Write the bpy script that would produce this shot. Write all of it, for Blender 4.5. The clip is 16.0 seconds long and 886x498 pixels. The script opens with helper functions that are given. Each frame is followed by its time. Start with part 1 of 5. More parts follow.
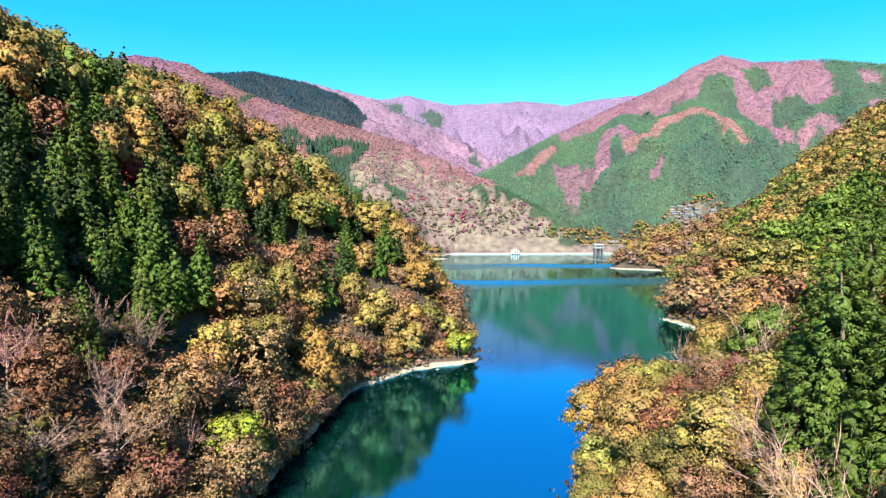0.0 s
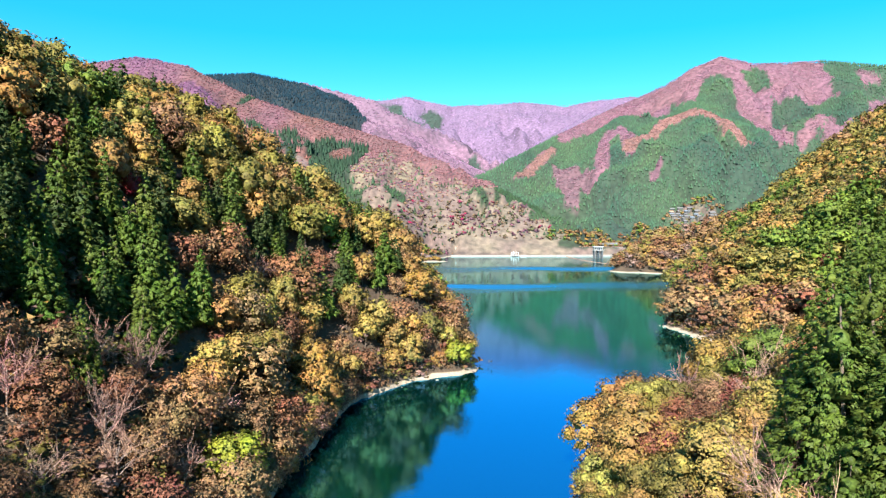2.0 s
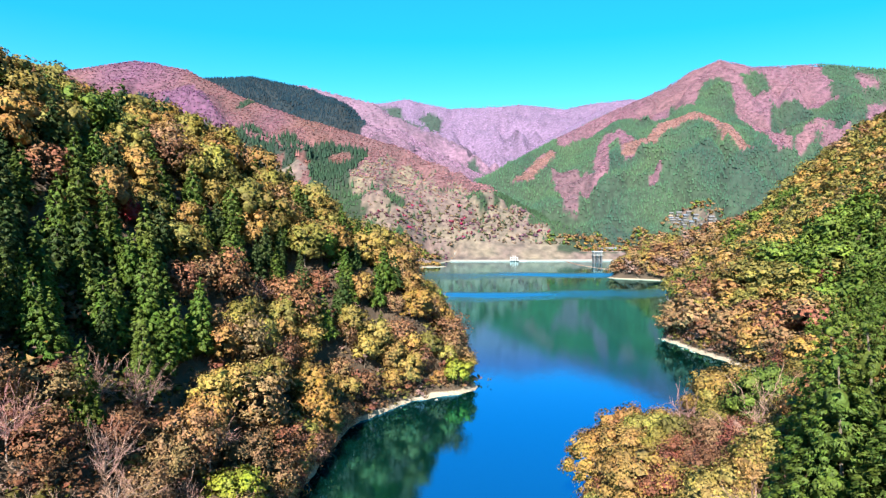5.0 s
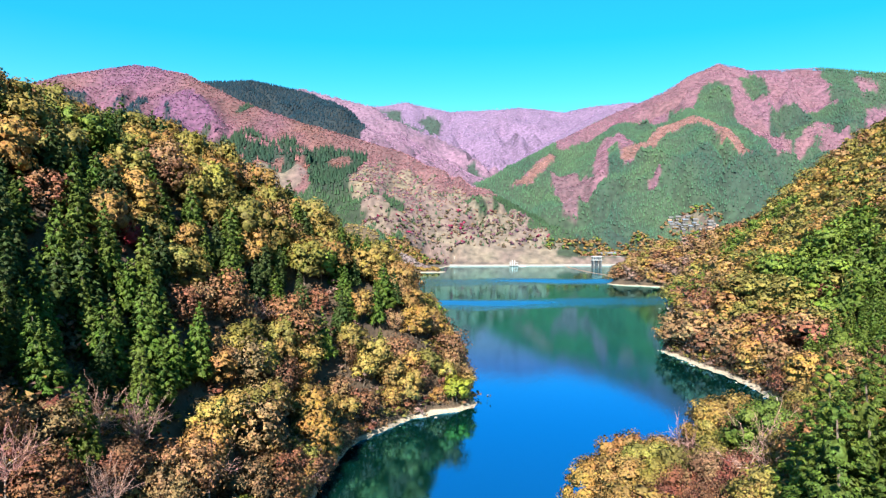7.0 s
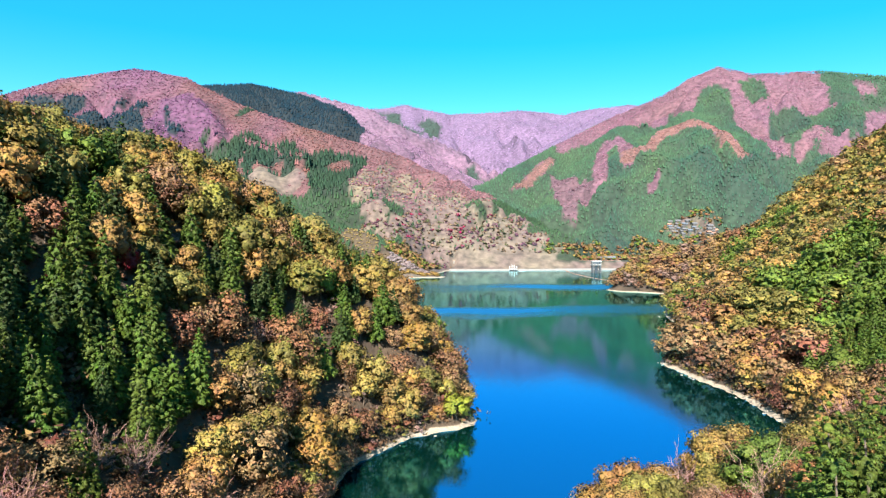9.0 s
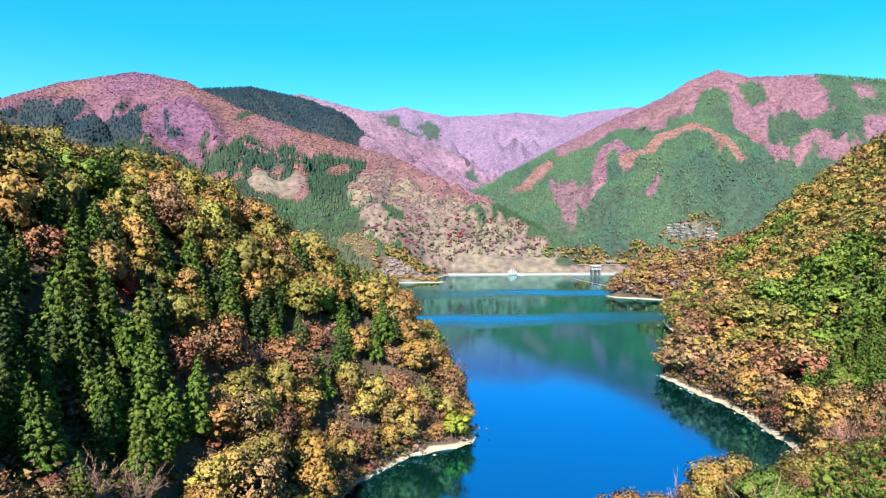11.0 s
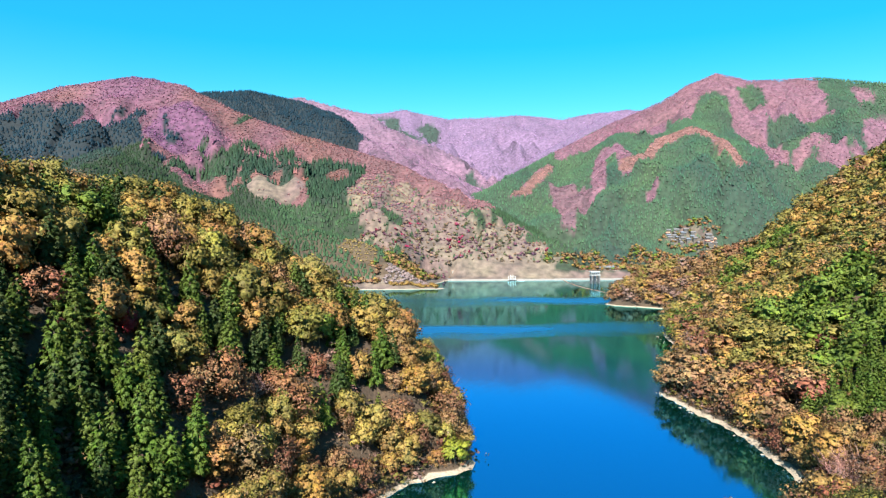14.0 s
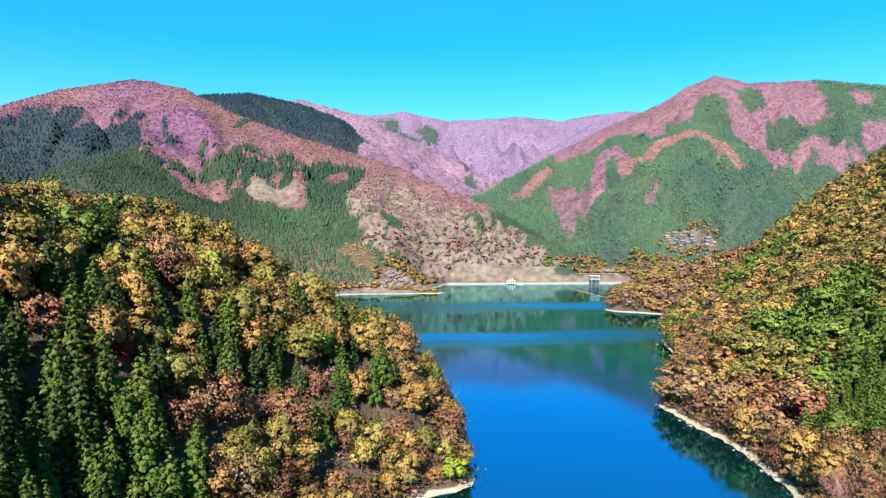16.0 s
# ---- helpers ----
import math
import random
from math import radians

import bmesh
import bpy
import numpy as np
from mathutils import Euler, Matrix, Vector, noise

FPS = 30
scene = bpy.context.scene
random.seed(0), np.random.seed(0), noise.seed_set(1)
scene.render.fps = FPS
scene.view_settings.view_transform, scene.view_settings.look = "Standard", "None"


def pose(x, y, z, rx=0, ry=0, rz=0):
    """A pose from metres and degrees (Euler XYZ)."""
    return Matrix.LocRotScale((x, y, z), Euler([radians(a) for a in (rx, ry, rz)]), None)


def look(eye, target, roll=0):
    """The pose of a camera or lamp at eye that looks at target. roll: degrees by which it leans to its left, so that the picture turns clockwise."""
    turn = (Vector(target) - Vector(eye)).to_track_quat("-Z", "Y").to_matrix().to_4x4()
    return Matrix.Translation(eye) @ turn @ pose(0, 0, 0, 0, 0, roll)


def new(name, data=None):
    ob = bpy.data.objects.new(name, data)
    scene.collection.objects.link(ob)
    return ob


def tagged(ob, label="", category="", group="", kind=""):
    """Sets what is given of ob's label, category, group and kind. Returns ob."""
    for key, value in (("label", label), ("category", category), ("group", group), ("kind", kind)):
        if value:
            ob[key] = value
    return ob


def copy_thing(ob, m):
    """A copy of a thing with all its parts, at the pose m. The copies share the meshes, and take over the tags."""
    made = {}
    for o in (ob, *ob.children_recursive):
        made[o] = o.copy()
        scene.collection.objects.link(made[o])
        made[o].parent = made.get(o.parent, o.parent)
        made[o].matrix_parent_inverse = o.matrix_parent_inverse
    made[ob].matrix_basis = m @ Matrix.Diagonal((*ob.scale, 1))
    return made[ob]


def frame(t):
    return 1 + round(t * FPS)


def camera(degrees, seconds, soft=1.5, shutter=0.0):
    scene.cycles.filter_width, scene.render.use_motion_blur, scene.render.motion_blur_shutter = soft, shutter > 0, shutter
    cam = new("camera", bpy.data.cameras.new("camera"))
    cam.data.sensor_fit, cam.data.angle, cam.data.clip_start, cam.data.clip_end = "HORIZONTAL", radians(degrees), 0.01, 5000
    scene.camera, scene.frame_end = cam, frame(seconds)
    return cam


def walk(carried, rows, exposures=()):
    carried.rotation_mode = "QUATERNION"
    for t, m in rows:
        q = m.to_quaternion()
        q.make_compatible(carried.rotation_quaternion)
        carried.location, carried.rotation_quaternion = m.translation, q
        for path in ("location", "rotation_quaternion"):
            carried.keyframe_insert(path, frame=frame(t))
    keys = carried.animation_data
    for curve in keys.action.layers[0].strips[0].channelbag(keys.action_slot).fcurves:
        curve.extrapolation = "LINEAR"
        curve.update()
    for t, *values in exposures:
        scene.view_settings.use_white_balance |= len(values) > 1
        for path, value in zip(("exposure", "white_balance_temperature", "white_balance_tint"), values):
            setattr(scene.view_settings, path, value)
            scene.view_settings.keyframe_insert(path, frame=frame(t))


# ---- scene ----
cam = camera(69.3, 16.0, soft=1.3)
METRES, EYE, TILT, LEAN, TURN = 36.0, 41.0, -1.67, 0.0, 0.0
ROWS = [
    (0.0, 0.0, 0.0, 0.0, 0.0, 0.0, -0.0),
    (0.5, -0.0, -0.0004, 0.0201, -0.0, 0.0, -0.0),
    (1.0, -0.0002, -0.0009, 0.0416, 0.0, 0.01, 0.0),
    (1.5, -0.0001, -0.0015, 0.0631, -0.0, 0.02, 0.0),
    (2.0, 0.0001, -0.0019, 0.0846, -0.03, 0.04, 0.01),
    (2.5, 0.0003, -0.0024, 0.1067, -0.03, 0.05, 0.02),
    (3.0, 0.0006, -0.0031, 0.1299, -0.04, 0.06, 0.01),
    (3.5, 0.0008, -0.0037, 0.1536, -0.04, 0.08, 0.01),
    (4.0, 0.0003, -0.0046, 0.1783, -0.06, 0.11, 0.02),
    (6.5, 0.0013, -0.0088, 0.3274, -0.12, 0.32, 0.03),
    (7.0, 0.0016, -0.0097, 0.3611, -0.14, 0.37, 0.03),
    (7.5, 0.002, -0.0106, 0.3954, -0.15, 0.4, 0.03),
    (8.0, 0.002, -0.0117, 0.4301, -0.16, 0.45, 0.03),
    (8.5, 0.0025, -0.0124, 0.4653, -0.15, 0.48, 0.05),
    (9.0, 0.0026, -0.013, 0.5004, -0.17, 0.51, 0.06),
    (11.5, 0.0041, -0.0167, 0.6794, -0.24, 0.64, 0.07),
    (12.0, 0.0045, -0.0177, 0.7152, -0.23, 0.65, 0.07),
    (12.5, 0.0048, -0.0186, 0.7508, -0.25, 0.68, 0.08),
    (13.0, 0.0052, -0.0199, 0.7864, -0.26, 0.7, 0.08),
    (13.5, 0.0059, -0.0203, 0.822, -0.27, 0.72, 0.08),
    (14.0, 0.0059, -0.021, 0.8578, -0.28, 0.73, 0.08),
    (14.5, 0.0057, -0.0215, 0.8929, -0.29, 0.76, 0.08),
    (15.0, 0.0055, -0.0221, 0.9285, -0.3, 0.77, 0.1),
    (15.5, 0.0067, -0.0238, 0.9646, -0.31, 0.78, 0.1),
    (16.0, 0.0068, -0.0244, 0.9996, -0.33, 0.8, 0.11),
]
EXPOSURES = [(0.0, 2.14), (8.0, 2.06), (12.0, 2.00), (16.0, 1.90)]
walk(cam, [(t, pose(0, 0, EYE, TILT, LEAN, TURN) @ pose(METRES * x, METRES * y, METRES * z, 90 + pitch, roll, yaw)) for t, x, y, z, yaw, pitch, roll in ROWS], EXPOSURES)

# ---------------------------------------------------------------- world, sun, exposure
SUN_FROM = Vector((-0.20, -0.785, 0.58)).normalized()
world = bpy.data.worlds.new("sky")
scene.world = world
world.use_nodes = True
wn = world.node_tree.nodes
sky = wn.new("ShaderNodeTexSky")
sky.sky_type = "NISHITA"
sky.sun_disc = False
sky.sun_elevation = math.asin(SUN_FROM.z)
sky.sun_rotation = math.atan2(SUN_FROM.x, SUN_FROM.y)
sky.air_density, sky.dust_density, sky.ozone_density = 1.0, 0.0, 1.5
tint = wn.new("ShaderNodeMix")
tint.data_type, tint.blend_type = "RGBA", "MULTIPLY"
tint.inputs["Factor"].default_value = 1.0
tint.inputs["B"].default_value = (1.0, 1.14, 0.90, 1)
deep = wn.new("ShaderNodeHueSaturation")
deep.inputs["Saturation"].default_value = 1.65
world.node_tree.links.new(sky.outputs[0], deep.inputs["Color"])
world.node_tree.links.new(deep.outputs[0], tint.inputs["A"])
clear = wn.new("ShaderNodeMix")
clear.data_type = "RGBA"
clear.inputs["Factor"].default_value = 0.36
clear.inputs["B"].default_value = (0.30, 2.45, 4.3, 1)
world.node_tree.links.new(tint.outputs["Result"], clear.inputs["A"])
world.node_tree.links.new(clear.outputs["Result"], wn["Background"].inputs["Color"])
wn["Background"].inputs["Strength"].default_value = 0.066

sun = new("sun", bpy.data.lights.new("sun", "SUN"))
sun.data.energy, sun.data.angle, sun.data.color = 5.0, radians(0.5), (1.0, 0.94, 0.84)
sun.matrix_world = look((0, 0, 900), Vector((0, 0, 900)) - SUN_FROM)


# ---------------------------------------------------------------- noise and the lie of the land
def hash2(ix, iy, seed):
    h = (ix * 374761393 + iy * 668265263 + seed * 974634777) & 0xFFFFFFFF
    h = ((h ^ (h >> 13)) * 1274126177) & 0xFFFFFFFF
    return (h ^ (h >> 16)) / 4294967295.0


def vnoise(x, y, size, seed=0):
    x, y = np.asarray(x, float) / size, np.asarray(y, float) / size
    ix, iy = np.floor(x).astype(np.int64), np.floor(y).astype(np.int64)
    fx, fy = x - ix, y - iy
    fx, fy = fx * fx * (3 - 2 * fx), fy * fy * (3 - 2 * fy)
    a = hash2(ix, iy, seed) * (1 - fx) + hash2(ix + 1, iy, seed) * fx
    b = hash2(ix, iy + 1, seed) * (1 - fx) + hash2(ix + 1, iy + 1, seed) * fx
    return a * (1 - fy) + b * fy


def fbm(x, y, size, seed=0, octaves=4):
    total, weight, norm = 0, 1.0, 0
    for k in range(octaves):
        total = total + weight * vnoise(x, y, size / 2 ** k, seed + 17 * k)
        norm, weight = norm + weight, weight * 0.5
    return total / norm


def ramp(v, a, b):
    t = np.clip((v - a) / (b - a), 0, 1)
    return t * t * (3 - 2 * t)


def softmin(a, b, k):
    h = np.clip(0.5 + 0.5 * (b - a) / k, 0, 1)
    return b * (1 - h) + a * h - k * h * (1 - h)


def softmax(a, b, k):
    return -softmin(-a, -b, k)


# the lake's shore, walked round
SHORE_WEST = [(-22, -600), (-30, -100), (-34, 0), (-32, 60), (-29, 98), (-26, 140), (-23, 165), (-10, 184), (10, 196), (12, 203),
              (7, 230), (8, 285), (-25, 330), (-80, 400), (-200, 500), (-330, 620), (-330, 790), (-200, 862)]
SHORE_NORTH = [(-112, 900), (0, 905), (9, 920), (-25, 965), (15, 1090), (327, 1105), (330, 1080), (300, 960)]
SHORE_EAST = [(225, 850), (205, 760), (176, 690), (200, 668), (238, 645), (215, 600), (168, 482), (158, 440), (147, 386), (112, 322),
              (101, 293), (104, 260), (109, 235), (107, 195), (100, 165), (70, 142), (40, 126), (27, 117), (22, 98), (17, 60), (14, 0), (16, -100), (22, -600)]
SHORE = SHORE_WEST + SHORE_NORTH + SHORE_EAST


def shore_distance(x, y):
    """Metres to the shore: plus on land, minus on the lake."""
    best = np.full(np.shape(x), 1e9)
    inside = np.zeros(np.shape(x), bool)
    for (ax, ay), (bx, by) in zip(SHORE, SHORE[1:] + SHORE[:1]):
        dx, dy = bx - ax, by - ay
        t = np.clip(((x - ax) * dx + (y - ay) * dy) / (dx * dx + dy * dy), 0, 1)
        best = np.minimum(best, (x - ax - t * dx) ** 2 + (y - ay - t * dy) ** 2)
        cross = (ay > y) != (by > y)
        inside ^= cross & (x < ax + (y - ay) / (dy if dy else 1e-9) * dx)
    return np.where(inside, -1, 1) * np.sqrt(best) + 3.0 * (fbm(x, y, 13, 77, 3) - 0.5)


# mountain crests: x, y, height; and how steeply their flanks fall
WEST_CREST = ([(-1700, 1500, 330), (-1120, 1620, 405), (-948, 1620, 450), (-763, 1620, 476), (-640, 1610, 452), (-479, 1580, 372), (-300, 1520, 305),
               (-120, 1450, 243)], 0.76)
WEST_SHOULDER = ([(-300, 1520, 305), (-120, 1450, 243), (102, 1350, 130), (238, 1250, 50), (310, 1190, 12)], 0.58)
WEST_RIB = ([(-720, 1615, 470), (-690, 1490, 360), (-600, 1370, 265), (-520, 1290, 200)], 0.80)
WEST_RIB_LOW = ([(-479, 1580, 372), (-430, 1440, 280), (-360, 1290, 190), (-300, 1190, 120)], 0.78)
WEST_RIB_FAR = ([(-948, 1620, 450), (-900, 1480, 350), (-860, 1390, 260)], 0.80)
GREEN_SPUR = ([(-900, 1230, 120), (-780, 1260, 190), (-644, 1250, 242), (-440, 1150, 150), (-244, 1060, 94), (-127, 1000, 64), (-74, 988, 43), (-39, 976, 25), (0, 965, 8)], 0.62)
DARK_CREST = ([(-1100, 2100, 480), (-721, 2000, 522), (-589, 2000, 526), (-437, 1950, 486), (-316, 1850, 391), (-222, 1750, 296)], 0.66)
PINK_CREST = ([(-900, 2800, 660), (-581, 2700, 662), (-422, 2600, 603), (-273, 2500, 550), (-124, 2200, 375), (10, 1950, 272), (105, 1800, 206)], 0.70)
FAR_CREST = ([(-1300, 3700, 790), (-600, 3700, 798), (-388, 3700, 788), (-209, 3700, 812), (52, 3700, 757), (444, 3700, 778), (705, 3700, 758),
              (900, 3700, 790), (1080, 3700, 810), (1800, 3700, 760)], 0.55)
FAR_SPUR = ([(-209, 3700, 812), (-130, 3300, 600), (40, 2800, 380)], 0.75)
FAR_SPUR_EAST = ([(1000, 3700, 800), (700, 3200, 600), (420, 2700, 420)], 0.75)
EAST_CREST = ([(105, 1720, 190), (179, 1750, 227), (371, 1950, 340), (627, 2250, 482), (749, 2200, 531), (846, 2150, 586), (912, 2120, 612), (1020, 2120, 588),
               (1215, 2100, 592), (1417, 2050, 562), (1900, 1950, 440)], 0.86)
EAST_SPUR = ([(880, 2100, 585), (760, 1900, 425), (690, 1750, 372), (571, 1690, 330), (470, 1600, 258), (410, 1480, 165), (380, 1380, 90)], 0.62)
EAST_SPUR_SOUTH = ([(690, 1750, 372), (800, 1690, 275), (900, 1600, 190), (960, 1450, 110)], 0.62)
EAST_SPUR_WEST = ([(640, 2200, 470), (543, 1950, 382), (458, 1850, 300), (420, 1740, 205)], 0.72)
EAST_SPUR_FAR = ([(960, 2110, 595), (975, 1980, 445), (989, 1850, 318), (1010, 1700, 230)], 0.72)
EAST_SPUR_LAST = ([(1215, 2100, 585), (1130, 1930, 410), (1200, 1750, 330), (1180, 1450, 220)], 0.72)
CRESTS = [WEST_CREST, GREEN_SPUR, DARK_CREST, PINK_CREST, FAR_CREST, FAR_SPUR, FAR_SPUR_EAST, EAST_CREST, EAST_SPUR, EAST_SPUR_SOUTH, EAST_SPUR_WEST,
          EAST_SPUR_FAR, EAST_SPUR_LAST, WEST_SHOULDER, WEST_RIB, WEST_RIB_LOW, WEST_RIB_FAR]


EAST_RIDGE = [(600, 430, 213), (420, 470, 183), (344, 498, 130), (281, 517, 80), (264, 560, 66), (258, 640, 56), (254, 692, 40), (245, 780, 17), (240, 860, 4)]
# the western hill's own crest, from its top down to the headland
WEST_RIDGE = [(-154, 116, 95), (-105, 115, 82), (-119, 153, 82), (-90, 191, 78), (-86, 195, 71), (-63, 191, 61), (-55, 219, 52), (-30, 228, 42), (-48, 254, 32), (-14, 263, 31), (-18, 277, 18)]


def crest_height(x, y, crest, fall, cut=1):
    best = np.full(np.shape(x), -1e4)
    rough = 1 + 0.6 * (fbm(x, y, 190, 5, 3) - 0.5) + 0.26 * (np.abs(fbm(x, y, 110, 6, 2) - 0.5) * 4 - 0.5)
    gully = 34 * np.exp(-((fbm(x, y, 150, 16, 3) - 0.5) / 0.055) ** 2) - 9
    for (ax, ay, az), (bx, by, bz) in zip(crest, crest[1:]):
        dx, dy = bx - ax, by - ay
        t = np.clip(((x - ax) * dx + (y - ay) * dy) / (dx * dx + dy * dy), 0, 1)
        d = np.hypot(x - ax - t * dx, y - ay - t * dy)
        best = np.maximum(best, az + t * (bz - az) - fall * rough * (np.sqrt(d * d + 400) - 20) - cut * gully * ramp(d, 25, 140))
    return best


def beach(x, y, d):
    """Width of the bare strip along the water."""
    wide = (0.4 + 2.4 * ramp(vnoise(x, y, 23, 31), 0.45, 0.8)) * ramp(y, 215, 260)
    wide = wide + 4.4 * np.exp(-((x - 3) ** 2 + (y - 192) ** 2) / 15 ** 2) + 2.4 * np.exp(-((x - 195) ** 2 + (y - 672) ** 2) / 60 ** 2)
    return wide + (1.2 + 1.6 * (1 - ramp(y, 230, 300))) * ramp(x, 85, 100) * ramp(y, 160, 190) + 9 * ramp(y, 840, 900) * (1 - ramp(x, 110, 190) * (1 - ramp(y, 1000, 1060)))


def land(x, y):
    x, y = np.asarray(x, float), np.asarray(y, float)
    d = shore_distance(x, y)
    b = beach(x, y, d)
    north = ramp(y, 760, 900) * (1 - ramp(x, 120, 230)) + ramp(x, 120, 230) * ramp(y, 900, 1040)
    west = 1 - ramp(x, 8, 24)
    slope = west * (1.05 + 0.30 * ramp(y, 105, 145)) + (1 - west) * (0.74 + 0.32 * (1 - ramp(y, 70, 150)) + 0.09 * ramp(y, 300, 370))
    cap_west = np.clip(crest_height(x, y, WEST_RIDGE, 0.90, 0), 3, 90) + 6 * (fbm(x, y, 40, 9) - 0.5)
    cap_east = crest_height(x, y, EAST_RIDGE, 0.535, 0) + 1.13 * np.maximum(0, 459 - y)
    cap_east = np.clip(cap_east, 6, 200) + 8 * (fbm(x, y, 80, 8) - 0.5)
    up = np.maximum(0, d - b)
    bench = (1 - west) * (1 - ramp(y, 135, 170))
    up = up - 0.52 * bench * np.maximum(0, up - 12)
    slope = slope - 0.16 * bench * np.exp(-((y - 120) / 22) ** 2)
    hill = softmin(slope * up * (0.86 + 0.28 * fbm(x, y, 60, 3)), np.maximum(4, west * cap_west + (1 - west) * cap_east), 14)
    dam = ramp(x, 40, 110) * ramp(y, 1040, 1090)
    flat = softmin((0.16 + 0.75 * dam) * up, 5 + 9 * dam, 3)
    near = hill * (1 - north) + flat * north
    far = np.full(np.shape(x), -50.0)
    for crest, fall in CRESTS:
        far = softmax(far, crest_height(x, y, crest, fall), 9)
    far = np.minimum(far, 0.8 * up)
    h = np.where(far > near - 12, softmax(near, far, 8), near)
    h = h + 0.16 * np.clip(d, 0, b) + 1.2 * (fbm(x, y, 14, 44) - 0.5) * np.clip(up / 8, 0, 1)
    return np.where(d > 0, h, np.maximum(0.45 * d, -18))


# ---------------------------------------------------------------- materials
def material(name):
    m = bpy.data.materials.new(name)
    m.use_nodes = True
    return m, m.node_tree.nodes, m.node_tree.links, m.node_tree.nodes["Principled BSDF"]


def noise_node(nodes, links, scale, detail=4, coords=None):
    n = nodes.new("ShaderNodeTexNoise")
    n.inputs["Scale"].default_value, n.inputs["Detail"].default_value = scale, detail
    if coords is not None:
        links.new(coords, n.inputs["Vector"])
    return n


def mix(nodes, links, kind, factor, a, b):
    n = nodes.new("ShaderNodeMix")
    n.data_type, n.blend_type = "RGBA", kind
    for key, v in (("Factor", factor), ("A", a), ("B", b)):
        if isinstance(v, (int, float)):
            n.inputs[key].default_value = v
        elif isinstance(v, tuple):
            n.inputs[key].default_value = (*v, 1)
        else:
            links.new(v, n.inputs[key])
    return n.outputs["Result"]


def ramp_node(nodes, links, value, stops):
    n = nodes.new("ShaderNodeValToRGB")
    n.color_ramp.elements[0].position, n.color_ramp.elements[0].color = stops[0][0], (*stops[0][1], 1)
    n.color_ramp.elements[1].position, n.color_ramp.elements[1].color = stops[-1][0], (*stops[-1][1], 1)
    for p, c in stops[1:-1]:
        n.color_ramp.elements.new(p).color = (*c, 1)
    links.new(value, n.inputs["Fac"])
    return n.outputs["Color"]


def plain(name, colour, rough=0.7, spread=0.25, scale=2.0, metal=0.0, bump=0.2):
    m, nodes, links, bsdf = material(name)
    geo = nodes.new("ShaderNodeNewGeometry").outputs["Position"]
    n = noise_node(nodes, links, scale, 6, geo)
    lo, hi = tuple(c * (1 - spread) for c in colour), tuple(min(1, c * (1 + spread)) for c in colour)
    links.new(ramp_node(nodes, links, n.outputs["Fac"], [(0.3, lo), (0.7, hi)]), bsdf.inputs["Base Color"])
    b = nodes.new("ShaderNodeBump")
    b.inputs["Strength"].default_value = bump
    links.new(n.outputs["Fac"], b.inputs["Height"])
    links.new(b.outputs[0], bsdf.inputs["Normal"])
    bsdf.inputs["Roughness"].default_value, bsdf.inputs["Metallic"].default_value = rough, metal
    return m


def leaf_material(name, per_tree):
    """Foliage whose hue is its tree's own, with each leaf cluster a little lighter, darker, redder or greener."""
    m, nodes, links, bsdf = material(name)
    if per_tree:
        colour = nodes.new("ShaderNodeObjectInfo").outputs["Color"]
    else:
        a = nodes.new("ShaderNodeAttribute")
        a.attribute_name = "tint"
        colour = a.outputs["Color"]
    geo = nodes.new("ShaderNodeNewGeometry")
    hsv = nodes.new("ShaderNodeHueSaturation")
    for key, lo, hi in (("Value", 0.48, 0.75), ("Saturation", 0.94, 1.06)):
        r = nodes.new("ShaderNodeMapRange")
        r.inputs["To Min"].default_value, r.inputs["To Max"].default_value = lo, hi
        links.new(geo.outputs["Random Per Island"], r.inputs["Value"])
        links.new(r.outputs[0], hsv.inputs[key])
    n = noise_node(nodes, links, 0.35, 3, geo.outputs["Position"])
    r = nodes.new("ShaderNodeMapRange")
    r.inputs["From Min"].default_value, r.inputs["From Max"].default_value = 0.3, 0.7
    r.inputs["To Min"].default_value, r.inputs["To Max"].default_value = 0.478, 0.522
    links.new(n.outputs["Fac"], r.inputs["Value"])
    links.new(r.outputs[0], hsv.inputs["Hue"])
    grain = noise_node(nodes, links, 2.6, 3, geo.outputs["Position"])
    # the dark grain stands in for shaded gaps between leaves
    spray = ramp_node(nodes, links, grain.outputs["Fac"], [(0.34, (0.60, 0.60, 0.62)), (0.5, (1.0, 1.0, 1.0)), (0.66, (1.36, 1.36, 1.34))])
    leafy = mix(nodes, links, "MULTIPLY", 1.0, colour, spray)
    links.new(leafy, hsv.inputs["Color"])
    links.new(hsv.outputs[0], bsdf.inputs["Base Color"])
    b = nodes.new("ShaderNodeBump")
    b.inputs["Strength"].default_value, b.inputs["Distance"].default_value = 0.5, 0.3
    links.new(grain.outputs["Fac"], b.inputs["Height"])
    links.new(b.outputs[0], bsdf.inputs["Normal"])
    bsdf.inputs["Roughness"].default_value = 0.6
    bsdf.inputs["Specular IOR Level"].default_value = 0.12
    # thin leaves let some light through
    glow = nodes.new("ShaderNodeBsdfTranslucent")
    links.new(hsv.outputs[0], glow.inputs["Color"])
    both = nodes.new("ShaderNodeMixShader")
    both.inputs["Fac"].default_value = 0.06
    links.new(bsdf.outputs[0], both.inputs[1])
    links.new(glow.outputs[0], both.inputs[2])
    links.new(both.outputs[0], nodes["Material Output"].inputs["Surface"])
    return m


